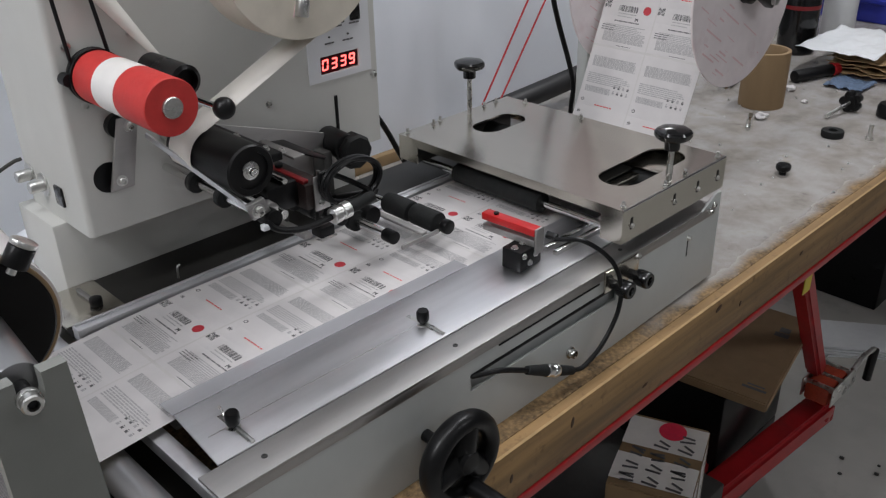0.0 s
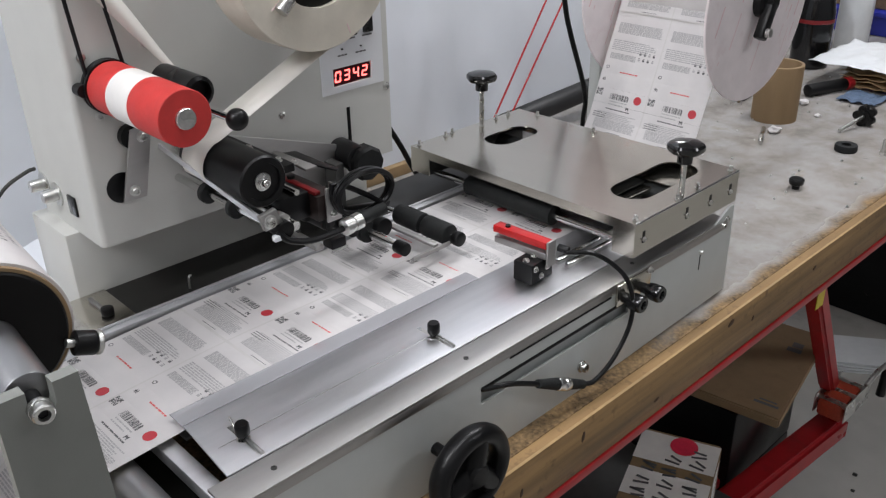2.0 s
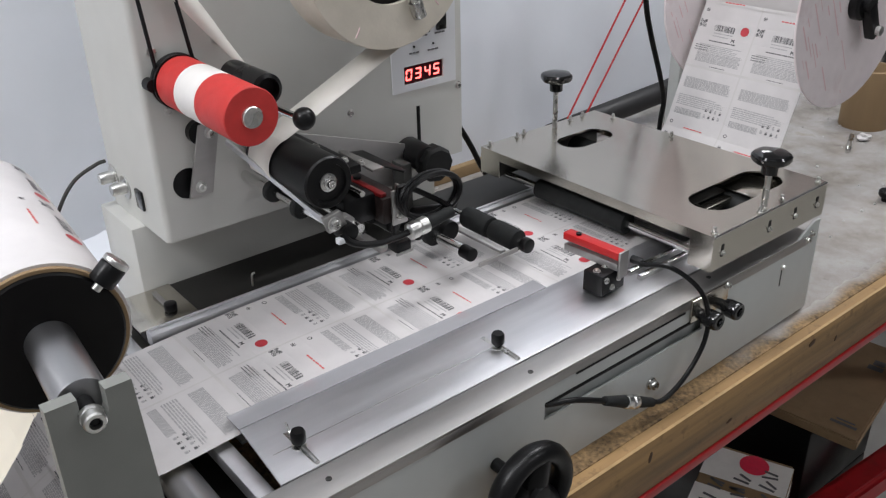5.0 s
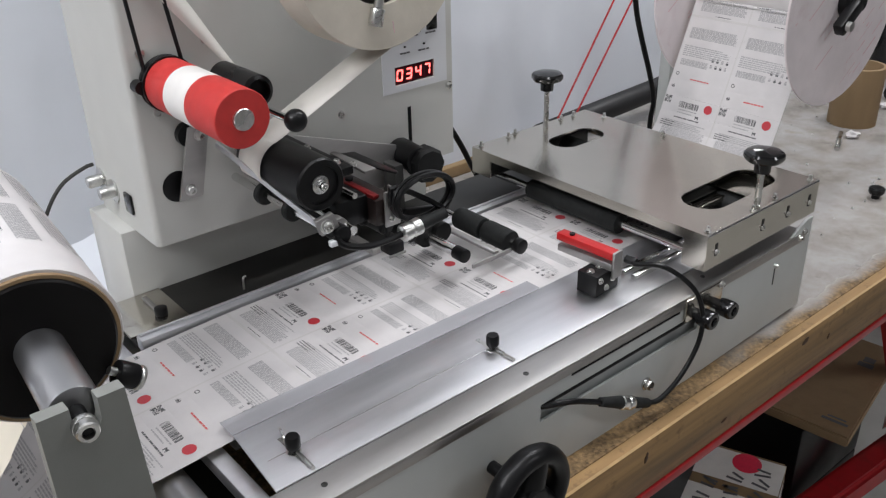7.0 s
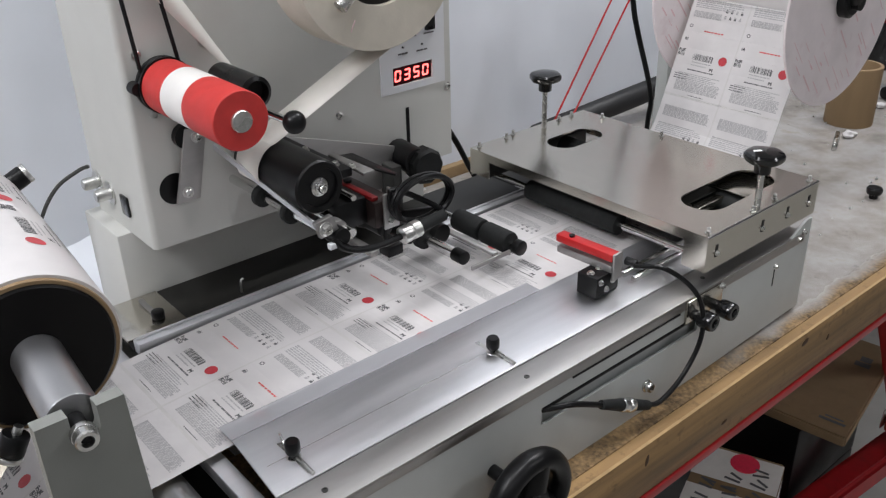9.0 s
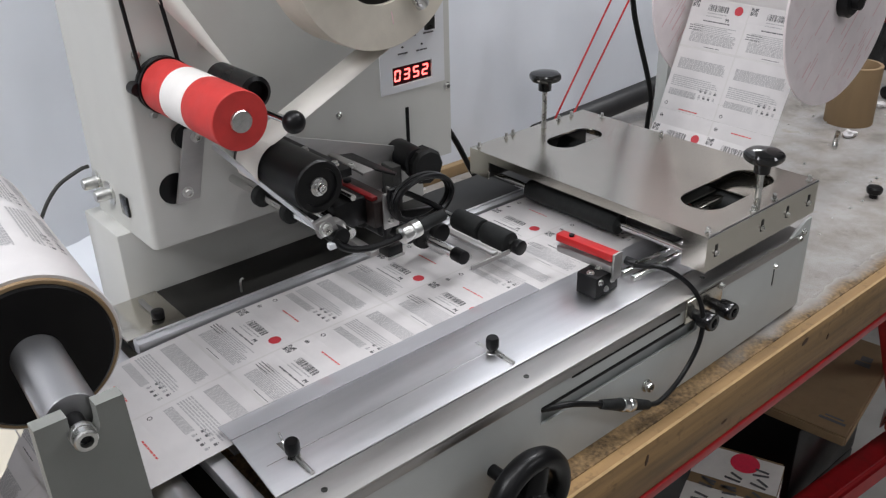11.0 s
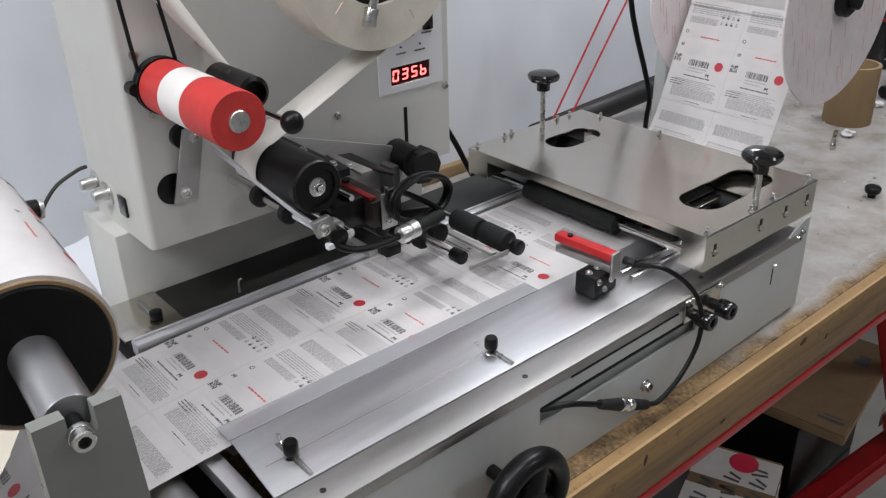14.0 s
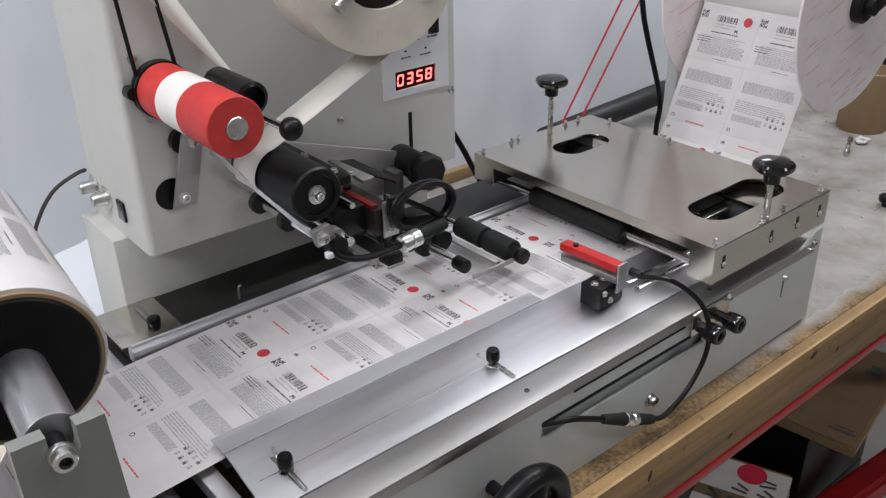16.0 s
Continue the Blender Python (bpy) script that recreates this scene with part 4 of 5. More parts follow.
    part("presser_arm", bm_prism([(0.066, 0.144), (0.082, 0.152), (0.146, 0.140), (0.138, 0.126)], 0.272, 0.278, "y", bevel=0.0008), "black", h)
    part("hanger", bm_box(0.072, 0.084, 0.278, HEAD - 0.013, 0.14, 0.205, 0.001), "dark_paint", h)
    return counter


def fork_sensor(at, name_label, tilt, paint="red_dark"):
    """A red fork sensor with its black clamp, built at the origin along y."""
    f = thing("fork_sensor", name_label, "sensor", at)
    x = 0.0
    b = bm_box(x - 0.0065, x + 0.0065, -0.036, 0.036, 0.0, 0.0085, 0.0012)
    body = part("sensor_body", b, paint, f, "red anodised sensor body")
    part("button", bm_cyl((x, 0.020, 0.0085), (x, 0.020, 0.0105), 0.003, seg=14), "black", body)
    part("lower_prong", bm_box(x - 0.0065, x + 0.0065, -0.036, 0.034, -0.012, -0.004, 0.001), "alu_edge", f)
    part("back_plate", bm_box(x - 0.0070, x + 0.0070, -0.0395, -0.0365, -0.020, 0.0098, 0.001), "alu_edge", f)
    f.rotation_euler = (0, 0, tilt)
    return f


counter = dispensing_head()


def deck_sensor():
    f = fork_sensor((0.1660, 0.0780, 0.1470), "red fork sensor on a black clamp block on the deck", 0.06)
    blk = part("clamp_block", bm_prism([(-0.026, -0.0358), (0.011, -0.0358), (0.011, -0.016), (0.003, -0.012), (-0.026, -0.012)], -0.0335, -0.0085, "y", bevel=0.0015), "black", f, "black clamp block with bolts")
    for p in ((-0.020, -0.0335, -0.018), (0.000, -0.0335, -0.022), (-0.010, -0.0335, -0.029)):
        hex_bolt(blk, p, axis=(0, -1, 0), r=0.0026, h=0.002)
    for p in ((-0.020, -0.021, -0.012), (-0.006, -0.021, -0.012)):
        hex_bolt(blk, p, axis=(0, 0, 1), r=0.003, h=0.002)
    part("cable_nut", bm_cyl((0.002, -0.046, 0.004), (0.004, -0.058, 0.003), 0.0042, seg=14, bevel=0.0006), "black", f)


deck_sensor()


def head_sensor():
    f = thing("peel_sensor", "dark fork sensor with a red top edge under the press roller", "sensor")
    body = part("sensor_body", bm_box(-0.0345, -0.0120, 0.166, 0.246, 0.2060, 0.2322, 0.0012), "brown_plastic", f, "dark brown sensor body")
    # sensor red darkened here to put the shade into its colour
    part("red_edge", bm_box(-0.0340, -0.0270, 0.170, 0.228, 0.2322, 0.2362, 0.0010), "red_deep", f, "red top edge, darkened for the shade it lies in")
    part("button", bm_cyl((-0.0290, 0.216, 0.2372), (-0.0290, 0.216, 0.2402), 0.0042, seg=16, bevel=0.0006), "black", body)
    part("end_bracket", bm_box(-0.0270, -0.0095, 0.1615, 0.1640, 0.2040, 0.2400, 0.0008), "alu_edge", f, "dull metal end bracket")
    part("bracket_fold", bm_box(-0.0120, -0.0095, 0.1640, 0.178, 0.2050, 0.2390, 0.0006), "alu_edge", f)
    hex_bolt(f, (-0.0200, 0.1615, 0.2120), r=0.0026, h=0.002)


head_sensor()


def sensor_cable():
    c = thing("sensor_cable", "black sensor cable with a metal plug hanging down the machine side", "cable")
    part("cable", bm_tube([(0.168, 0.020, 0.150), (0.186, -0.004, 0.1500), (0.206, -0.026, 0.128), (0.216, -0.034, 0.098), (0.212, -0.036, 0.066), (0.190, -0.034, 0.034), (0.160, -0.033, 0.0200), (0.142, -0.031, 0.0230)], 0.0026, seg=10), "black", c)
    a, d = Vector((0.142, -0.031, 0.0230)), (Vector((0.050, -0.028, 0.0690)) - Vector((0.142, -0.031, 0.0230))).normalized()
    part("socket_sleeve", bm_cyl(a, a + d * 0.030, 0.0048, 0.0062, seg=18, bevel=0.0006), "rubber", c)
    part("plug_nut", bm_lathe([(0.0070, 0), (0.0074, 0.001), (0.0074, 0.007), (0.0062, 0.008), (0.0062, 0.010), (0.0072, 0.011), (0.0072, 0.018), (0.0064, 0.019)], a + d * 0.029, d, seg=18), "chrome", c, "knurled metal plug nut")
    part("plug_sleeve", bm_cyl(a + d * 0.047, a + d * 0.080, 0.0064, 0.0045, seg=18, bevel=0.0006), "rubber", c)
    e = a + d * 0.079
    part("slot_cable", bm_tube([e, (0.036, -0.024, 0.0740), (0.012, -0.016, 0.0770), (0.0065, -0.0140, 0.0782), (0.016, -0.0135, 0.0788), (0.12, -0.0135, 0.0788), (0.236, -0.0135, 0.0788)], 0.0028, seg=10), "black", c)


def loop_cable():
    c = thing("loop_cable", "coiled black sensor cable with a nickel plug on the peel unit", "cable")
    pts = []
    o = Vector((0.0128, 0.150, 0.2275))
    for k in range(27):
        a = math.radians(200 - 30 * k)
        rad = 0.0345 + 0.0014 * math.sin(k)
        pts.append(o + Vector((rad * math.cos(a), 0.006 * k / 13 - 0.002, rad * 0.66 * math.sin(a))))
    pts += [Vector((0.034, 0.152, 0.2100)), Vector((0.018, 0.147, 0.2075)), Vector((-0.002, 0.142, 0.2055))]
    part("coil", bm_tube(pts, 0.0029, seg=8, smooth=3), "black", c)
    a, d = Vector((-0.004, 0.1405, 0.2068)), Vector((-0.99, 0.0, -0.10)).normalized()
    part("plug_sleeve", bm_cyl(a - d * 0.032, a + d * 0.002, 0.0055, 0.0066, seg=18, bevel=0.0006), "rubber", c)
    part("plug_nut", bm_lathe([(0.0084, 0), (0.0084, 0.008), (0.0070, 0.009), (0.0070, 0.011), (0.0084, 0.012), (0.0084, 0.020), (0.0064, 0.021)], a, d, seg=12), "zinc", c, "nickel plug nut")
    part("lead", bm_tube([a + d * 0.018, (-0.040, 0.142, 0.203), (-0.065, 0.142, 0.205), (-0.085, 0.145, 0.212), (-0.092, 0.150, 0.222)], 0.0032, seg=8), "black", c)


sensor_cable()
loop_cable()


# ---- rollers that turn on the head ----
def drive_roller():
    t = thing("drive_roller", "red rubber drive roller with a white middle band", "roller", (-0.1571, 0.0, 0.3416))
    for name, a, b, m, lab in (("rear_sleeve", 0.297, 0.2605, "red", ""), ("band", 0.2605, 0.2200, "white_rubber", "white band"), ("front_sleeve", 0.2200, 0.1655, "red", "")):
        p = [(0, 0), (0.0242, 0.0), (0.0245, 0.0006), (0.0245, a - b - 0.0008), (0.0238, a - b)] + ([(0.0088, a - b), (0, a - b)] if b < 0.17 else [(0, a - b)])
        part(name, bm_lathe(p, (0, a, 0), (0, -1, 0), seg=56), m, t, lab)
    part("end_boss", bm_lathe([(0.0092, 0), (0.0092, 0.002), (0.0085, 0.0028), (0, 0.0026)], (0, 0.1655, 0), (0, -1, 0), seg=30), "zinc", t, "turned steel end")
    return t


def label_roll():
    t = thing("label_roll", "cream roll of round labels on a black hub", "label roll", (0.0237, 0.0, 0.4490))
    part("paper", bm_lathe([(0.052, 0.0), (0.0925, 0.0), (0.0932, 0.0008), (0.0932, 0.047), (0.0925, 0.048), (0.052, 0.048)], (0, 0.262, 0), (0, -1, 0), seg=72, closed=True), "cream", t, "wound cream label stock")
    part("hub", bm_lathe([(0, 0), (0.0518, 0.0), (0.0518, 0.044), (0.046, 0.046), (0.020, 0.040), (0.018, 0.055), (0, 0.056)], (0, 0.264, 0), (0, -1, 0), seg=48), "brown_disc", t, "black plastic hub")
    part("back_disc", bm_lathe([(0.0, 0), (0.088, 0.0), (0.088, 0.003), (0, 0.003)], (0, 0.267, 0), (0, -1, 0), seg=56), "white_plastic", t)
    for k in range(3):
        a = math.radians(105 + 120 * k)
        d = Vector((math.cos(a), 0, -math.sin(a)))
        o = d * 0.034 + Vector((0, 0.206, 0))
        s = part("clamp_screw", bm_cyl(o, o + d * 0.022, 0.0045, seg=14), "zinc", t)
        part("knurled_head", bm_cyl(o + d * 0.020, o + d * 0.036, 0.0068, seg=18, bevel=0.0008), "zinc", s)
    for k in range(5):
        a = 2 * math.pi * k / 5 + 0.2
        d = Vector((math.cos(a), 0, -math.sin(a)))
        part("end_mark", bm_cyl(d * (0.060 + 0.018 * (k % 3) / 2) + Vector((0, 0.2139, 0)), d * (0.072 + 0.016 * (k % 3) / 2) + Vector((0, 0.2139, 0)), 0.0006, seg=6), "ink_pink", t)
    return t


# ---- label print, shared by web and rolls ----
PIECE = PITCH / 8
COL = 0.0885
WEB_REAR = 0.2740
ROW0 = -0.151 - 0.057


def label_prints(column=0):
    """(u0, u1, w0, w1, ink) of one label in metres; u runs across from the rear edge, w along the web from the red dot."""
    rnd = random.Random(11)
    out = []

    def block(u0, u1, w0, w1, line, ink, fill=0.6, ragged=0.0):
        w = w0
        while w + line * 0.5 < w1:
            u, end = u0, u1 - rnd.random() * ragged * (u1 - u0)
            while u < end:
                n = min(rnd.uniform(0.0012, 0.0062), end - u)
                out.append((u, u + n, w, w + line * fill, ink))
                u += n + rnd.uniform(0.0005, 0.0011)
            w += line
    # text under the caption, then the caption, barcode, codes and marks
    block(0.012, 0.083, -0.049, -0.035, 0.0017, 1, 0.78, 0.06)
    block(0.012, 0.083, -0.035, -0.0235, 0.0023, 1, 0.55, 0.30)
    block(0.006, 0.029, -0.0335, -0.0245, 0.0030, 2, 0.34, 0.25)
    block(0.038, 0.062, -0.0540, -0.0526, 0.002, 2, 0.45)
    for k in range(26):
        w = rnd.choice((0.0004, 0.0007, 0.0011))
        x = 0.0262 + k * 0.00121
        out.append((x, x + w, -0.0052, 0.0032 if k % 5 else 0.0022, 2))
    block(0.0275, 0.057, -0.0090, -0.0072, 0.0026, 1, 0.55)
    block(0.0270, 0.054, -0.0130, -0.0110, 0.0030, 1, 0.45, 0.2)
    block(0.0240, 0.0655, -0.0200, -0.0182, 0.003, 2, 0.55)
    for u0, u1, w0, w1 in ((0.0572, 0.0584, -0.0165, -0.0120), (0.0610, 0.0622, -0.0165, -0.0120), (0.0584, 0.0597, -0.0148, -0.0126), (0.0597, 0.0610, -0.0148, -0.0126)):
        out.append((u0, u1, w0, w1, 2))
    for i in range(12):
        for j in range(12):
            finder = (i < 3 or i > 8) and (j < 3 or j > 8) and not (i > 8 and j > 8)
            if finder and not (i in (1, 10) and j in (1, 10)) or not finder and rnd.random() < 0.52:
                out.append((0.0016 + i * 0.00085, 0.0016 + (i + 1) * 0.00085, -0.0025 + j * 0.00085, -0.0025 + (j + 1) * 0.00085, 2))
    for i in range(5):
        out.append((0.0052 + i * 0.0011, 0.0058 + i * 0.0011, 0.0190, 0.0238 if i % 2 else 0.0226, 2))
    out.append((0.0050, 0.0104, 0.0210, 0.0218, 2))
    for k in range(10):
        th = 2 * math.pi * k / 10
        out.append((0.0078 + 0.0022 * math.cos(th), 0.0091 + 0.0022 * math.cos(th), 0.0384 + 0.0020 * math.sin(th), 0.0394 + 0.0020 * math.sin(th), 2))
    at = 0.0212 if column else 0.0335
    block(0.0310, 0.0610, at, at + 0.0016, 0.003, 3, 0.55)
    block(0.0320, 0.0600, 0.0465, 0.0478, 0.003, 1, 0.35)
    for i in range(4):
        for j in range(2):
            u, w = 0.0540 + i * 0.0075, 0.0545 + j * 0.0082
            out.append((u, u + 0.0034, w, w + 0.0028, 2 if (i + j) % 3 else 1))
            out.append((u + 0.0004, u + 0.0028, w + 0.0036, w + 0.0043, 2))
    block(0.0070, 0.0500, 0.0515, 0.0605, 0.00145, 1, 0.88)
    block(0.0060, 0.0800, 0.0645, 0.0810, 0.0026, 1, 0.58, 0.20)
    block(0.0080, 0.0820, 0.0890, 0.1035, 0.00150, 1, 0.86, 0.06)
    return out


# ---- supply roll and its stand ----
SUPPLY = Vector((-0.3705, 0.0, 0.2735))
REWIND = Vector((0.653, 0.0, 0.325))


def supply_roll():
    t = thing("supply_roll", "nearly used white label roll on a brown core with black chuck", "label roll", SUPPLY)
    part("paper", bm_lathe([(0.0480, 0.0), (0.0512, 0.0), (0.0515, 0.0005), (0.0515, 0.2215), (0.0512, 0.222), (0.0480, 0.222)], (0, 0.277, 0), (0, -1, 0), seg=72, closed=True), "paper", t, "last turns of printed label paper")
    part("core", bm_lathe([(0.0466, 0.0), (0.0492, 0.0), (0.0492, 0.2275), (0.0488, 0.228), (0.0466, 0.228)], (0, 0.280, 0), (0, -1, 0), seg=64, closed=True), "card", t, "brown cardboard core")
    for y in (0.056, 0.276):
        part("chuck", bm_lathe([(0, 0.0), (0.0464, 0.0), (0.0464, 0.017), (0.0450, 0.018), (0, 0.018)], (0, y + 0.012, 0), (0, -1, 0), seg=56), "brown_disc", t, "black plastic chuck")
    part("shaft", bm_cyl((0, 0.30, 0), (0, -0.024, 0), 0.0152, seg=40, bevel=0.0015), "shaft", t, "turned aluminium shaft")
    part("journal", bm_cyl((0, -0.024, 0), (0, -0.0375, 0), 0.0050, seg=24, bevel=0.0006), "black", t)
    part("end_nut", bm_cyl((0, -0.0375, 0), (0, -0.0420, 0), 0.0070, seg=24, bevel=0.0008), "zinc", t)
    part("socket_screw", bm_lathe([(0.0064, 0), (0.0064, 0.005), (0.0056, 0.006), (0.0036, 0.006), (0.0032, 0.002), (0, 0.002)], (0, -0.042, 0), (0, -1, 0), seg=24), "zinc", t)
    # black hexagon paints the shaded bottom of the screw's socket
    part("socket_shade", bm_cyl((0, -0.0440, 0), (0, -0.0452, 0), 0.0031, seg=6), "black", t)
    for k, y in ((0.0, 0.045), (216.0, 0.290)):
        a = math.radians(k)
        d = Vector((math.cos(a), 0, -math.sin(a)))
        o = Vector((0, y, 0))
        s = part("clamp_screw", bm_cyl(o + d * 0.043, o + d * 0.056, 0.003, seg=12), "zinc", t)
        part("clamp_knob", bm_cyl(o + d * 0.048, o + d * 0.062, 0.0085, seg=18, bevel=0.001), "black", s, "black knurled knob")
        part("knob_cap", bm_cyl(o + d * 0.062, o + d * 0.066, 0.0085, seg=18, bevel=0.001), "zinc", s)
    # print on the wound paper
    b = bmesh.new()
    for turn in (0.0, 3.1416):
        for col in (0, 1):
            for u0, u1, w0, w1, ink in label_prints(col):
                if w1 > 0.104:
                    continue
                r = 0.0517
                ya, yb = WEB_REAR - COL * col - u1, WEB_REAR - COL * col - u0
                a1, a2 = turn - w0 / r, turn - w1 / r
                v = [b.verts.new((r * math.cos(a), y, -r * math.sin(a))) for a, y in ((a1, ya), (a1, yb), (a2, yb), (a2, ya))]
                b.faces.new(v).material_index = ink - 1
    tagged(part("print", b, ["ink_grey", "ink_dark", "ink_red"], t, "grey printed lines"), kind="stuff")
    for y, a0 in ((WEB_REAR - 0.0728, 0), (WEB_REAR - COL - 0.0728, 0), (WEB_REAR - 0.0728, 180), (WEB_REAR - COL - 0.0728, 180)):
        b = bmesh.new()
        vs = []
        for k in range(20):
            th = 2 * math.pi * k / 20
            a = math.radians(a0) + 0.0065 * math.cos(th) / 0.0517
            vs.append(b.verts.new((0.0518 * math.cos(a), y + 0.0065 * math.sin(th), -0.0518 * math.sin(a))))
        b.faces.new(vs)
        part("red_dot", b, "dot", t)
    return t


def supply_stand():
    s = thing("roll_stand", "olive-grey steel stand plates carrying the supply shaft", "stand")
    x0, x1, top = -0.3950, -0.3480, 0.2850
    for y in (-0.034, 0.315):
        n = 0.0075
        cx = SUPPLY.x
        out = [(x0, 0.0), (x1 + 0.012, 0.0), (x1, top), (cx + n, top), (cx + n, SUPPLY.z + 0.002)]
        out += [(cx + n * math.cos(a), SUPPLY.z - n * math.sin(a)) for a in np.linspace(0.2, math.pi - 0.2, 9)]
        out += [(cx - n, SUPPLY.z + 0.002), (cx - n, top), (x0, top)]
        part("upright", bm_prism(out, y - 0.003, y + 0.0065, "y"), "stand", s, "notched olive-grey upright plate", smooth=False)
    part("foot", bm_box(-0.46, -0.31, -0.045, 0.33, 0.0, 0.006, 0.001), "grey_paint", s)
    part("dancer", bm_cyl((-0.505, 0.05, 0.028), (-0.505, 0.31, 0.028), 0.012, seg=24), "chrome", s)


# ---- rewind roll and its stand ----
def rewind_roll():
    t = thing("rewind_roll", "label rewinder roll between two scuffed white discs", "label roll", REWIND)
    part("paper", bm_lathe([(0.030, 0.0), (0.0535, 0.0), (0.0540, 0.0005), (0.0540, 0.1795), (0.0535, 0.18), (0.030, 0.18)], (0, 0.277, 0), (0, -1, 0), seg=64, closed=True), "paper", t, "wound printed label paper")
    for y, n in ((0.092, 0), (0.284, 1)):
        d = part("flange_disc", bm_lathe([(0.018, 0.0), (0.1345, 0.0), (0.1350, 0.0006), (0.1350, 0.0026), (0.1345, 0.0032), (0.018, 0.0032)], (0, y, 0), (0, -1, 0), seg=96, closed=True), "disc", t, "scuffed white plastic disc with faded red print")
        rnd = random.Random(3 + n)
        b = bmesh.new()
        for k in range(84):
            v0 = -0.122 + 0.244 * (k // 2) / 42
            if rnd.random() < 0.3:
                continue
            half = math.sqrt(max(0.128 ** 2 - v0 ** 2, 0)) - 0.006
            a, c = sorted((rnd.uniform(-half, half), rnd.uniform(-half, half)))
            c = min(c, a + rnd.uniform(0.012, 0.045))
            w = rnd.choice((0.0005, 0.0008, 0.0012))
            if abs(v0) < 0.03 and a < 0.03 and c > -0.03:
                continue
            yy = y - 0.0034 - 0.00002 * (k % 7)
            b.faces.new([b.verts.new((u, yy, v)) for u, v in ((a, v0 - w), (c, v0 - w), (c, v0 + w), (a, v0 + w))])
        tagged(part("print", b, "ink_pink", d, "faded red printed lines"), kind="stuff")
    part("hub", bm_lathe([(0, 0.0), (0.021, 0.0), (0.021, 0.010), (0.017, 0.013), (0.010, 0.013), (0.010, 0.022), (0, 0.022)], (0, 0.0888, 0), (0, -1, 0), seg=32), "black", t, "black clamping hub")
    part("shaft", bm_cyl((0, 0.08, 0), (0, 0.335, 0), 0.010, seg=24), "chrome", t)
    arm = part("clamp_arm", bm_box(0.0, 0.050, 0.066, 0.080, -0.009, 0.009, 0.003), "black", t, "black clamp arm")
    part("arm_screw", bm_cyl((0.040, 0.060, 0), (0.040, 0.068, 0), 0.006, seg=14), "zinc", arm)
    return t


def rewind_stand():
    s = thing("rewind_stand", "grey steel post that carries the rewinder shaft", "stand")
    part("post", bm_box(0.633, 0.673, 0.330, 0.350, 0.0, 0.42, 0.002), "grey_paint", s)
    part("foot", bm_box(0.56, 0.75, 0.29, 0.42, 0.0, 0.008, 0.001), "grey_paint", s)
    part("bearing", bm_cyl((REWIND.x, 0.318, REWIND.z), (REWIND.x, 0.33, REWIND.z), 0.022, seg=24, bevel=0.001), "zinc", s)


drive = drive_roller()
roll_labels = label_roll()
supply = supply_roll()
rewind = rewind_roll()
supply_stand()
rewind_stand()


# ---- the running label web: short stiff pieces on one path ----
def web_piece_meshes():
    prints = [label_prints(0), label_prints(1)]
    meshes = []
    for k in range(8):
        a, c = -0.057 + PIECE * k, -0.057 + PIECE * (k + 1)
        b = bmesh.new()

        def quad(x0, x1, ya, yb, z, slot):
            f = b.faces.new([b.verts.new((x, y, z)) for x, y in ((x0, yb), (x1, yb), (x1, ya), (x0, ya))])
            f.material_index = slot
        h = PIECE / 2
        y_hi, y_lo = WEB_REAR, WEB_REAR - 2 * COL
        v = [b.verts.new((x, y, z)) for z in (0.0, -0.00025) for x, y in ((-h, y_lo), (h, y_lo), (h, y_hi), (-h, y_hi))]
        for ids in ((0, 1, 2, 3), (7, 6, 5, 4), (0, 4, 5, 1), (1, 5, 6, 2), (2, 6, 7, 3), (3, 7, 4, 0)):
            b.faces.new([v[i] for i in ids]).material_index = 6 if ids[0] == 7 else 0
        mid = (a + c) / 2
        # the cut lines between labels
        for col in (0, 1):
            edge = WEB_REAR - COL * col
            if col:
                quad(-h, h, edge - 0.0011, edge + 0.0011, 0.00008, 4)
            for u0, u1, w0, w1, ink in prints[col]:
                lo, hi = max(w0, a), min(w1, c)
                if hi - lo > 1e-5:
                    quad(lo - mid, hi - mid, edge - u1, edge - u0, 0.00012, ink)
            for w0, w1 in ((-0.0570, -0.0554), (0.1174, 0.1190)):
                lo, hi = max(w0, a), min(w1, c)
                if hi - lo > 1e-5:
                    quad(lo - mid, hi - mid, edge - COL, edge, 0.00008, 4)
            # the red dot, cut where two pieces meet
            r, uc = 0.0062, 0.0728
            lo, hi = max(-r, a), min(r, c)
            if hi - lo > 1e-4:
                ws = np.linspace(lo, hi, 13)
                up = [(w, edge - uc + math.sqrt(max(r * r - w * w, 0))) for w in ws]
                dn = [(w, edge - uc - math.sqrt(max(r * r - w * w, 0))) for w in ws[::-1]]
                pts = []
                for w, y in up + dn:
                    if not pts or (abs(pts[-1][0] - w) + abs(pts[-1][1] - y)) > 1e-7:
                        pts.append((w, y))
                if abs(pts[0][0] - pts[-1][0]) + abs(pts[0][1] - pts[-1][1]) < 1e-7:
                    pts.pop()
                f = b.faces.new([b.verts.new((w - mid, y, 0.0002)) for w, y in pts])
                f.material_index = 5
        bmesh.ops.recalc_face_normals(b, faces=[])
        meshes.append(mesh_of("web_piece", b, ["paper", "ink_grey", "ink_dark", "ink_red", "gap", "dot", "web_back"], smooth=False))
    return meshes


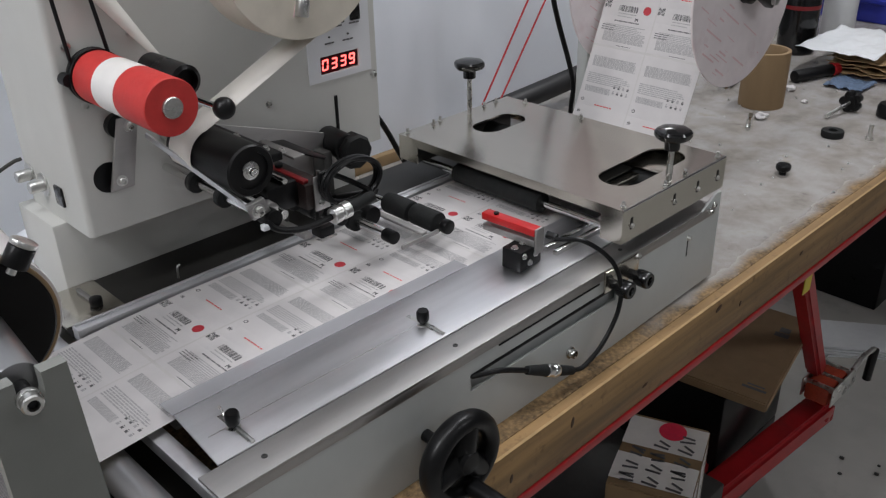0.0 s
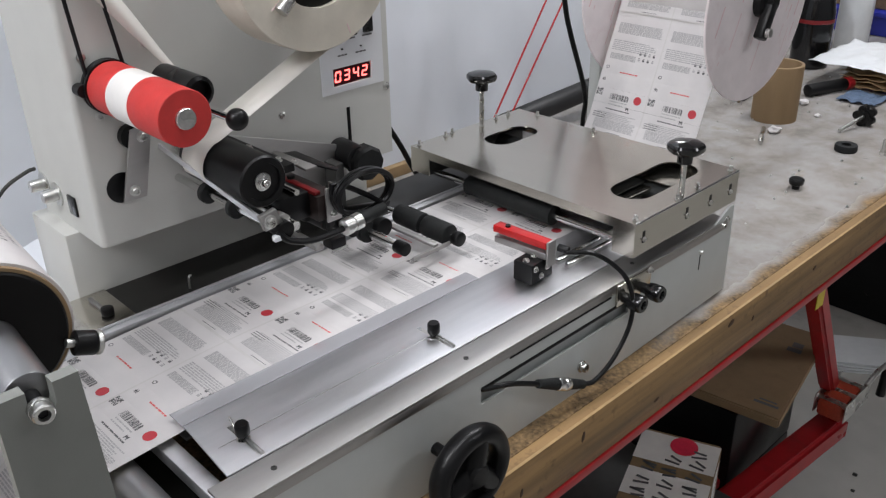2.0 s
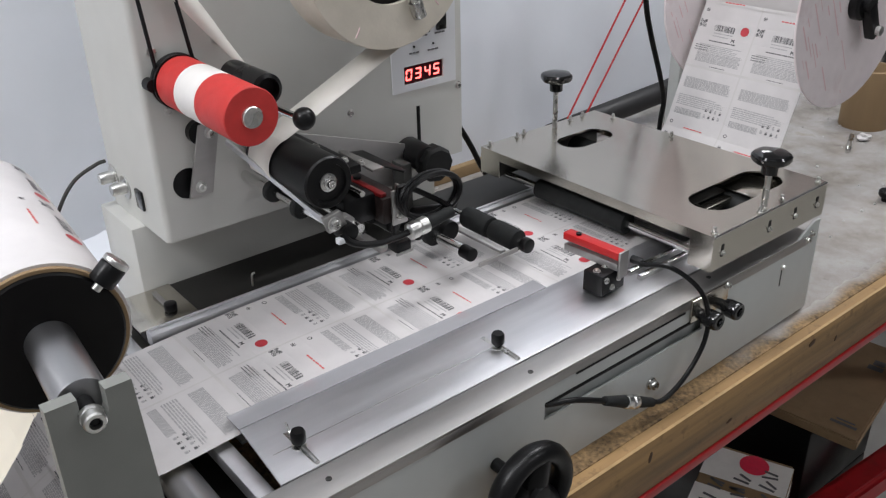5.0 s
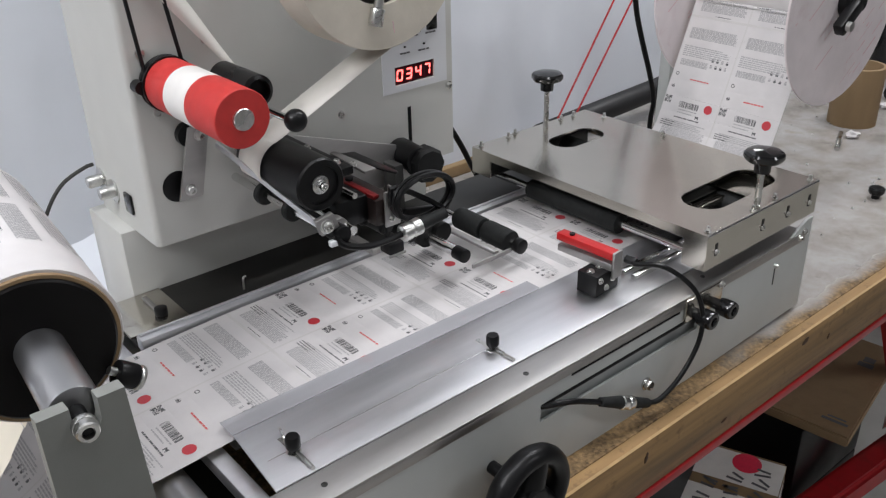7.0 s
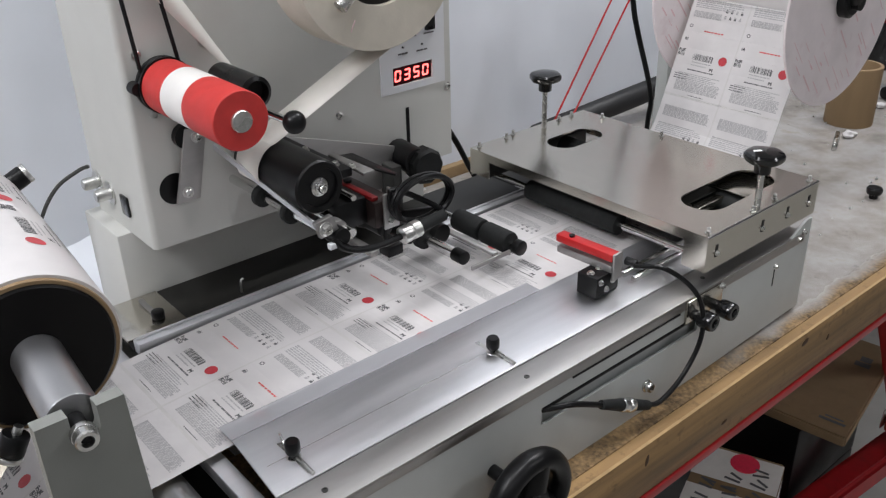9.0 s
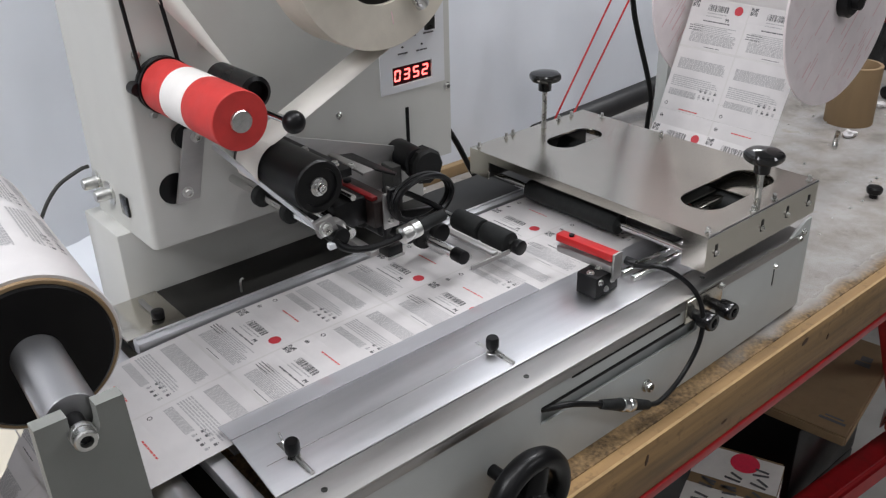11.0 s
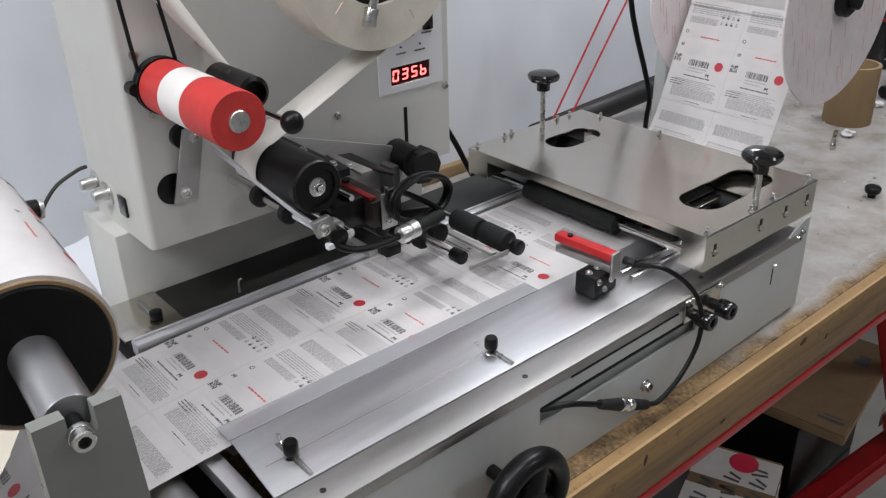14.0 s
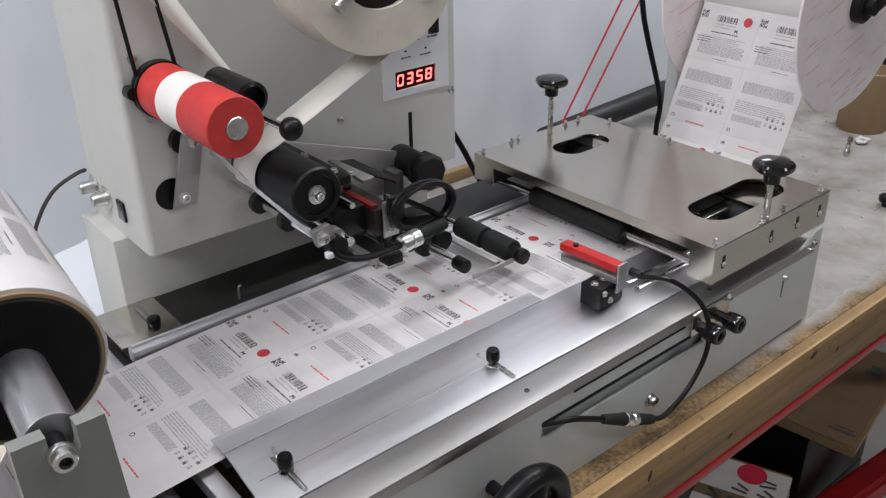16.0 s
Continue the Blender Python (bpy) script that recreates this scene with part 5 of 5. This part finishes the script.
def web_path():
    """Stations (s, x, z) of the web; s equals x on the flat deck."""
    z = DECK + 0.0009
    flat = [(-0.335, z - 0.0105), (-0.27, z - 0.0068), (-0.20, z - 0.0026), (-0.13, z), (0.40, z), (0.425, 0.1360), (0.450, z)]
    lead = [(SUPPLY.x + 0.030, SUPPLY.z - 0.0415), (SUPPLY.x + 0.008, SUPPLY.z - 0.0520), (-0.3760, 0.1970), (-0.4080, 0.1580), (-0.512, 0.050), (-0.518, 0.030), (-0.508, 0.0145), (-0.490, 0.0150)]
    out = [(0.480, 0.099), (0.505, 0.118), (0.524, 0.130), (0.539, 0.158), (0.6005, 0.3085), (0.6105, 0.334), (0.622, 0.352), (0.638, 0.357)]
    pts = lead + flat + out
    s = [0.0]
    for (x0, z0), (x1, z1) in zip(pts, pts[1:]):
        s.append(s[-1] + math.hypot(x1 - x0, z1 - z0))
    at = len(lead) + 3
    shift = pts[at][0] - s[at]
    return [(v + shift, x, zz) for v, (x, zz) in zip(s, pts)]


STATIONS = web_path()


def on_path(s):
    S = [q[0] for q in STATIONS]
    if s <= S[0]:
        return STATIONS[0][1], STATIONS[0][2]
    if s >= S[-1]:
        return STATIONS[-1][1], STATIONS[-1][2]
    for (s0, x0, z0), (s1, x1, z1) in zip(STATIONS, STATIONS[1:]):
        if s <= s1:
            t = (s - s0) / (s1 - s0)
            return x0 + (x1 - x0) * t, z0 + (z1 - z0) * t


def web_pose(s):
    x, z = on_path(s)
    xa, za = on_path(s - PIECE / 2)
    xb, zb = on_path(s + PIECE / 2)
    tilt = -math.degrees(math.atan2(zb - za, xb - xa)) if abs(xb - xa) + abs(zb - za) > 1e-6 else 0.0
    return pose((xa + xb) / 2 if xb != xa else x, 0, (za + zb) / 2 if zb != za else z, 0, tilt, 0)


def label_web():
    t = thing("label_web", "running white web of printed labels in two columns with red dots", "label web")
    meshes = web_piece_meshes()
    s_min, s_max = STATIONS[0][0], STATIONS[-1][0]
    lo = int(math.floor((s_min - SPEED * 16 - ROW0) / PIECE))
    hi = int(math.ceil((s_max - ROW0) / PIECE))
    made = []
    for j in range(lo, hi):
        ob = new("web_piece", meshes[j % 8])
        ob.parent = t
        made.append((ob, ROW0 + (j + 0.5) * PIECE))
    return made


web = label_web()


# ---- loose things on the bench ----
def cardboard_tube():
    single("cardboard_tube", bm_lathe([(0.0365, 0.0), (0.0430, 0.0), (0.0432, 0.001), (0.0432, 0.109), (0.0425, 0.110), (0.0370, 0.110), (0.0365, 0.109)], (1.146, 0.276, 0.0), (0, 0, 1), seg=56, closed=True), "card", "short brown cardboard core standing on the bench", "cardboard tube")


def bench_clutter():
    b = bm_lathe([(0.006, 0), (0.0065, 0.006), (0.0105, 0.008), (0.012, 0.011), (0.012, 0.016), (0.010, 0.018), (0, 0.0185)], (0.838, 0.077, 0), (0, 0, 1), seg=20)
    single("screw_knob", b, "black", "small black screw knob on the bench", "knob")
    single("rubber_ring", bm_lathe([(0.008, 0), (0.0185, 0), (0.0195, 0.002), (0.0195, 0.010), (0.0185, 0.012), (0.008, 0.012)], (1.062, 0.094, 0), (0, 0, 1), seg=36, closed=True), "rubber", "thick black rubber ring lying flat", "ring")
    t = thing("bolt", "upright zinc hexagon bolt standing on its head", "bolt")
    part("bolt_head", bm_cyl((1.086, 0.038, 0), (1.086, 0.038, 0.006), 0.0072, seg=6), "zinc", t)
    part("bolt_shank", bm_cyl((1.086, 0.038, 0.006), (1.086, 0.038, 0.028), 0.004, seg=14), "zinc", t)
    k = thing("star_grip", "black star grip with a long threaded stud, lying down", "knob")
    c = Vector((1.215, 0.128, 0.020))
    b = None
    for i in range(5):
        a = 2 * math.pi * i / 5
        b = bm_cyl(c + Vector((-0.006, 0.013 * math.cos(a), 0.013 * math.sin(a))), c + Vector((0.010, 0.013 * math.cos(a), 0.013 * math.sin(a))), 0.0085, seg=14, bevel=0.001, bm=b)
    b = bm_cyl(c + Vector((-0.008, 0, 0)), c + Vector((0.010, 0, 0)), 0.013, seg=20, bm=b)
    part("grip", b, "black", k)
    part("stud", bm_cyl(c + Vector((-0.006, 0, 0)), (1.142, 0.142, 0.006), 0.0036, seg=12), "zinc", k)
    single("round_grip", bm_lathe([(0.0, 0), (0.020, 0), (0.024, 0.003), (0.024, 0.020), (0.020, 0.026), (0, 0.027)], (1.235, 0.060, 0), (0, 0, 1), seg=30), "black", "black round grip on the bench", "knob")
    t = thing("clamp_ring", "bright steel shaft collar lying on the bench", "collar")
    part("collar", bm_lathe([(0.007, 0), (0.012, 0), (0.0125, 0.001), (0.0125, 0.012), (0.012, 0.013), (0.007, 0.013)], (1.172, 0.372, 0), (0, 0, 1), seg=30, closed=True), "chrome", t)
    part("handle", bm_cyl((1.19, 0.374, 0.008), (1.30, 0.395, 0.010), 0.008, seg=14, bevel=0.002), "black", t)
    single("steel_pin", bm_cyl((0.985, 0.218, 0.0045), (1.062, 0.252, 0.0045), 0.0045, seg=14, bevel=0.0006), "zinc", "plain steel pin lying by the cardboard tube", "pin")
    rnd = random.Random(8)
    for x, y, s in ((1.064, 0.232, 0.012), (1.268, 0.272, 0.010), (1.21, 0.215, 0.006)):
        b = bmesh.new()
        bmesh.ops.create_icosphere(b, subdivisions=2, radius=s)
        for v in b.verts:
            v.co *= 0.7 + 0.6 * rnd.random()
            v.co.z = max(v.co.z * 0.6, -s * 0.5)
            v.co += Vector((x, y, s * 0.5))
        single("paper_scrap", b, "paper", "crumpled scrap of white paper", "paper scrap", smooth=False)
    b = None
    for k in range(46):
        x, y = rnd.uniform(0.5, 1.5), rnd.uniform(-0.03, 0.35)
        r = rnd.uniform(0.0008, 0.0024)
        b = bm_cyl((x, y, 0.0), (x + r, y + r * 0.4, r * 0.8), r, seg=5, bm=b)
    single("bench_crumbs", b, "zinc", "small metal and paper crumbs scattered on the bench", "debris", kind="stuff")


def far_clutter():
    t = thing("bottle", "dark bottle with a red and white label", "bottle", (1.560, 0.405, 0))
    part("glass", bm_lathe([(0, 0), (0.040, 0), (0.043, 0.004), (0.043, 0.125), (0.036, 0.165), (0.018, 0.20), (0.016, 0.25), (0, 0.251)], (0, 0, 0), (0, 0, 1), seg=40), "gloss_black", t, "nearly black glass")
    part("label", bm_lathe([(0.0434, 0.104), (0.0436, 0.105), (0.0436, 0.112), (0.0434, 0.113)], (0, 0, 0), (0, 0, 1), seg=40), "red_deep", t, "dark red paper label")
    single("white_canister", bm_lathe([(0, 0), (0.038, 0), (0.040, 0.003), (0.040, 0.30), (0.034, 0.31), (0, 0.312)], (1.755, 0.392, 0), (0, 0, 1), seg=40), "white_plastic", "tall white plastic canister", "canister")
    t = thing("blue_crate", "blue plastic storage crate behind the canister", "crate")
    b = bm_box(1.95, 2.28, 0.28, 0.60, 0.0, 0.055, 0.004)
    part("crate_body", b, "blue", t)
    part("crate_rim", bm_box(1.94, 2.29, 0.27, 0.61, 0.050, 0.062, 0.002), "blue", t)
    single("grey_carton", bm_box(1.98, 2.25, 0.30, 0.58, 0.062, 0.30, 0.004), "kraft", "dull brown carton in the blue crate", "carton")

    def sheet(name, label, cat, x0, x1, y0, y1, z, wob, material, seed):
        b = bmesh.new()
        n = 26
        rows = [[b.verts.new((x0 + (x1 - x0) * i / n, y0 + (y1 - y0) * j / n, z + wob * (noise.noise((i * 0.21 + seed, j * 0.23, seed)) + 0.4 * noise.noise((i * 0.6, j * 0.6, seed))))) for j in range(n + 1)] for i in range(n + 1)]
        for a, c in zip(rows, rows[1:]):
            for j in range(n):
                b.faces.new((a[j], a[j + 1], c[j + 1], c[j]))
        ob = single(name, b, material, label, cat)
        ob.modifiers.new("thick", "SOLIDIFY").thickness = 0.0012
    for k in range(4):
        sheet("kraft_paper", "folded brown kraft paper in a loose pile", "paper", 1.43, 1.70, 0.10 + 0.004 * k, 0.275, 0.010 + 0.009 * k, 0.007, "kraft", 1.7 * k)
    sheet("white_sheet", "crumpled white paper sheet over the kraft pile", "paper", 1.40, 1.64, 0.165, 0.335, 0.056, 0.006, "white_plastic", 5.2)
    sheet("rag", "dusty blue cleaning rag", "rag", 1.335, 1.415, 0.155, 0.235, 0.006, 0.006, "blue_cloth", 9.1)
    t = thing("screwdriver", "black screwdriver with a dark red collar lying on the bench", "screwdriver")
    part("grip", bm_cyl((1.32, 0.292, 0.014), (1.42, 0.256, 0.014), 0.013, seg=16, bevel=0.003), "black", t)
    part("collar", bm_cyl((1.42, 0.256, 0.014), (1.437, 0.250, 0.014), 0.014, seg=16, bevel=0.002), "red_steel", t)


def wall_lines():
    # black padded bar lying against the tarpaulin foot, two red cords, a power cable
    t = thing("padded_bar", "black foam-covered bar lying along the back of the bench", "bar")
    part("foam", bm_cyl((0.620, 0.588, 0.0222), (1.120, 0.530, 0.078), 0.0205, seg=28, bevel=0.004), "pipe", t)
    part("end_cap", bm_cyl((1.118, 0.5302, 0.0778), (1.128, 0.5291, 0.0789), 0.0212, seg=28, bevel=0.003), "rubber", t)
    for (xa, ya, za), (xb, yb, zb) in (((0.5270, 0.455, 0.1120), (0.709, 0.47, 0.335)), ((0.5720, 0.455, 0.1120), (0.762, 0.47, 0.335))):
        d = Vector((xb - xa, yb - ya, zb - za))
        a = Vector((xa, ya, za))
        single("red_cord", bm_cyl(a - d * 0.50, a + d * 4.0, 0.0016, seg=10), "red_dark", "taut red cord running up from behind the machine", "cord", "red cords")
    single("power_cable", bm_tube([(0.591, 0.400, 0.453), (0.626, 0.400, 0.293), (0.645, 0.400, 0.236), (0.677, 0.400, 0.165), (0.693, 0.400, 0.122), (0.692, 0.400, 0.092), (0.682, 0.410, 0.012), (0.592, 0.450, 0.006)], 0.0042, seg=12), "black", "thick black power cable hanging behind the rewinder", "cable")
    single("back_cable", bm_tube([(0.186, 0.458, 0.330), (0.255, 0.460, 0.225), (0.3202, 0.46, 0.126), (0.3502, 0.46, 0.0722), (0.385, 0.46, 0.020), (0.42, 0.465, 0.006)], 0.0042, seg=10), "black", "black mains cable behind the dispensing head", "cable")
    single("back_board", bm_box(0.10, 0.62, 0.585, 0.60, 0.0, 0.020, 0.002), "kraft", "brown wooden batten along the back of the bench", "batten")


# ---- under the bench ----
def print_bars(parent, origin, ux, uy, rows, material, name="print"):
    """Flat bars for writing that cannot be read, on a plane given by two directions."""
    o, ux, uy = Vector(origin), Vector(ux), Vector(uy)
    n = ux.cross(uy).normalized() * 0.0008
    for u0, u1, v0, v1 in rows:
        b = bmesh.new()
        b.faces.new([b.verts.new(o + ux * u + uy * v + n) for u, v in ((u0, v0), (u1, v0), (u1, v1), (u0, v1))])
        part(name, b, material, parent)


def slanted_box(name, label, cat, p, ux, uy, depth, material):
    """A carton whose top face has the corner p and the sides ux, uy."""
    t = thing(name, label, cat)
    p, ux, uy = Vector(p), Vector(ux), Vector(uy)
    n = ux.cross(uy).normalized()
    b = bmesh.new()
    top = [p, p + ux, p + ux + uy, p + uy]
    v = [b.verts.new(q) for q in top] + [b.verts.new(q - n * depth) for q in top]
    for ids in ((0, 1, 2, 3), (7, 6, 5, 4), (0, 4, 5, 1), (1, 5, 6, 2), (2, 6, 7, 3), (3, 7, 4, 0)):
        b.faces.new([v[i] for i in ids])
    bmesh.ops.bevel(b, geom=b.edges[:], offset=0.003, segments=2, affect="EDGES")
    part("carton", b, material, t)
    return t


def under_bench():
    # brown carton with faint print on its lid
    p, ux = Vector((0.885, 0.0506, -0.48)), Vector((0.343, 0.067, 0.0))
    uy = Vector((-0.045, 0.34, 0.0))
    t = slanted_box("brown_carton", "closed brown cardboard carton with faint dark print", "carton", p, ux, uy, 0.022, "card_box")
    eu, ev = ux.normalized(), uy.normalized()
    print_bars(t, p, eu, ev, [(0.245, 0.262, 0.028, 0.058), (0.265, 0.285, 0.030, 0.052), (0.030, 0.038, 0.012, 0.060), (0.043, 0.048, 0.018, 0.052)], "ink_dark")
    print_bars(t, p, eu, ev, [(0.10 + 0.012 * k, 0.104 + 0.012 * k, 0.16, 0.22) for k in range(5)], "kraft")
    s = thing("crate_stack", "dark plastic crates stacked under the carton", "crate")
    for z0, z1 in ((FLOOR_Z, -0.72), (-0.72, -0.526)):
        part("crate", bm_box(0.90, 1.18, 0.14, 0.46, z0, z1, 0.006), "black", s)
    single("parcel_crate", bm_box(0.50, 0.78, 0.06, 0.34, FLOOR_Z, -0.611, 0.006), "dark_paint", "dark crate under the taped parcel", "crate")
    # taped parcel
    p, ux, uy = Vector((0.5230, 0.000, -0.45)), Vector((0.186, 0.072, 0)), Vector((-0.050, 0.128, 0.0))
    t = slanted_box("taped_parcel", "brown parcel wrapped in white tape with dark and red print", "parcel", p, ux, uy, 0.16, "card")
    eu, ev = ux.normalized(), uy.normalized()
    up = Vector((0, 0, 1))
    L1, L2 = ux.length, uy.length
    print_bars(t, p + up * 0.0006, eu, ev, [(0.015, 0.085, 0.0, L2), (0.110, 0.190, 0.0, L2)], "white_rubber", "tape")
    b = bmesh.new()
    b.faces.new([b.verts.new(p + up * 0.0022 + eu * (0.168 + 0.025 * math.cos(a)) + ev * (0.060 + 0.024 * math.sin(a))) for a in np.linspace(0, 2 * math.pi, 25)[:-1]])
    part("red_patch", b, "hot_pink", t, "pinkish red round sticker")
    rnd = random.Random(4)

    def stroke(o, e1, e2, a, length, w):
        d, n = e1 * math.cos(a) + e2 * math.sin(a), e2 * math.cos(a) - e1 * math.sin(a)
        print_bars(t, o, d, n, [(0, length, -w / 2, w / 2)], "ink_dark", "print_stroke")
    def glyph(o, e1, e2, size, kind):
        # two or three plain bars in place of a letter
        for q in range(2 + kind % 2):
            stroke(o + e1 * size * 0.30 * q, e1, e2, 1.5708 - 0.35 * (q % 2), size * (1.0 - 0.15 * ((kind + q) % 2)), size * 0.20)
    for row, n in ((0.018, 5), (0.058, 4), (0.096, 3)):
        for k in range(n):
            tilt = rnd.uniform(-0.25, 0.25)
            e1, e2 = eu * math.cos(tilt) + ev * math.sin(tilt), ev * math.cos(tilt) - eu * math.sin(tilt)
            glyph(p + up * 0.0018 + eu * (0.018 + 0.033 * k) + ev * row, e1, e2, 0.026, rnd.randrange(3))
    side = -ev
    o = p + side * 0.0006
    print_bars(t, o + up * -0.004, eu, up, [(0.010, 0.070, -0.148, 0.0), (0.100, 0.165, -0.148, 0.0)], "white_rubber", "tape")
    for col in (0.036, 0.066, 0.128, 0.158):
        for k in range(5):
            glyph(o + side * 0.0008 + eu * col + up * (-0.016 - 0.026 * k), -up, eu, 0.021, rnd.randrange(3))
    # red trolley frame with a ratchet strap
    t = thing("trolley_frame", "red steel trolley frame standing on the floor under the bench", "trolley")

    def tube(a, c, w, name="rail"):
        a, c = Vector(a), Vector(c)
        d = (c - a)
        b = bmesh.new()
        q = d.to_track_quat("X", "Z").to_matrix().to_4x4()
        bmesh.ops.create_cube(b, size=1, matrix=Matrix.Translation((a + c) / 2) @ q @ Matrix.Diagonal((d.length, w, w, 1)))
        bmesh.ops.bevel(b, geom=b.edges[:], offset=w * 0.18, segments=3, affect="EDGES")
        return part(name, b, "red_steel", t)
    tube((0.70, 0.122, -0.715), (1.262, 0.070, -0.700), 0.060)
    tube((0.78, 0.170, -0.712), (1.180, 0.166, -0.700), 0.030)
    tube((0.80, 0.06, -0.722), (0.80, 0.32, -0.722), 0.045, "cross_rail")
    tube((0.985, 0.085, -0.200), (1.222, 0.090, -0.590), 0.036, "handle_post")
    part("sticker", bm_box(0.990, 1.020, 0.0640, 0.0655, -0.290, -0.245), "yellow", t, "yellow warning sticker")
    for x, y in ((0.80, 0.115), (0.80, 0.215)):
        tube((x, y, -0.70), (x, y, FLOOR_Z), 0.04, "foot")
    r = thing("ratchet_strap", "ratchet buckle with orange-red webbing over the trolley frame", "strap")
    c = Vector((1.232, 0.062, -0.625))
    b = bm_box(c.x - 0.055, c.x + 0.060, c.y - 0.025, c.y + 0.030, c.z - 0.02, c.z + 0.025, 0.008)
    part("webbing", b, "strap", r, "orange-red webbing")
    for y in (-0.034, 0.032):
        part("cheek", bm_box(c.x - 0.06, c.x + 0.065, c.y + y, c.y + y + 0.003, c.z - 0.012, c.z + 0.034, 0.001), "zinc", r)
    for k in range(3):
        part("spindle", bm_cyl((c.x - 0.045 + 0.045 * k, c.y - 0.034, c.z + 0.022), (c.x - 0.045 + 0.045 * k, c.y + 0.034, c.z + 0.022), 0.007, seg=14), "zinc", r)
    part("handle", bm_tube([(c.x + 0.05, c.y - 0.03, c.z + 0.03), (c.x + 0.10, c.y - 0.032, c.z + 0.045), (c.x + 0.165, c.y - 0.03, c.z + 0.03)], 0.006, seg=10), "zinc", r)
    part("grip", bm_cyl((c.x + 0.165, c.y - 0.032, c.z + 0.032), (c.x + 0.155, c.y - 0.032, c.z - 0.05), 0.010, seg=14, bevel=0.002), "black", r)
    # dark crate and white sheets beyond the trolley
    t = thing("black_crate", "black plastic crate on the floor beyond the bench", "crate")
    part("crate_body", bm_box(2.10, 2.50, 0.25, 0.80, FLOOR_Z, -0.50, 0.006), "black", t)
    part("crate_lid", bm_box(2.09, 2.51, 0.24, 0.81, -0.512, -0.49, 0.004), "dark_paint", t)
    t = thing("paper_stack", "loose white paper sheets lying on the floor", "paper")
    for k in range(4):
        d = 0.008 * k
        part("sheet", bm_prism([(1.745 + d, 0.268), (1.890 + d, 0.070 - d), (2.040, 0.130), (1.880 + d, 0.335)], FLOOR_Z + 0.006 * k, FLOOR_Z + 0.006 * k + 0.004, "z"), "white_plastic", t)
    rnd = random.Random(2)
    b = None
    for k in range(40):
        x, y = rnd.uniform(0.9, 2.2), rnd.uniform(-0.8, 0.05)
        q = rnd.uniform(0.002, 0.006)
        b = bm_cyl((x, y, FLOOR_Z), (x + q * 0.5, y, FLOOR_Z + q), q, seg=6, bm=b)
    single("floor_specks", b, "dark_paint", "dark crumbs scattered over the floor", "debris", kind="stuff")


cardboard_tube()
bench_clutter()
far_clutter()
wall_lines()
under_bench()


# ---- everything that moves ----
def motions():
    times = [k * 0.25 for k in range(65)]
    walk(supply, [(t, pose(*SUPPLY, 0, -55 + 217.5 * t + 0.2 * t * t, -4)) for t in times])
    walk(rewind, [(t, pose(*REWIND, 0, 30 + 222 * t, 0)) for t in times])
    walk(roll_labels, [(t, pose(0.0237, 0, 0.449, 0, 17.5 * (t - 7), 0)) for t in times[::4]])
    walk(drive, [(t, pose(-0.1571, 0, 0.3416, 0, -84 * t, 0)) for t in times[::2]])
    # the counter goes up by one for every label row; stand-in wheels turn for LEDs
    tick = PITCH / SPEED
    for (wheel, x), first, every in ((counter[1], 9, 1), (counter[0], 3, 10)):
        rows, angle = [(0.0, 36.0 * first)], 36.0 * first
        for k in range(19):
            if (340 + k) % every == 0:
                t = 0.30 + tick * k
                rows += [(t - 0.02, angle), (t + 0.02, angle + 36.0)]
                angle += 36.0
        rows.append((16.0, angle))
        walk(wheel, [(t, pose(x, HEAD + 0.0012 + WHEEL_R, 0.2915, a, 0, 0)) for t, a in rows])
    s_min, s_max = STATIONS[0][0], STATIONS[-1][0]
    step = 0.040
    for ob, c in web:
        ts = {0.0, 16.0}
        s = s_min
        while s < s_max + step:
            t = (min(s, s_max) - c) / SPEED
            if 0 < t < 16:
                ts.add(round(t * FPS) / FPS)
            s += step
        walk(ob, [(t, web_pose(c + SPEED * t)) for t in sorted(ts)])


motions()
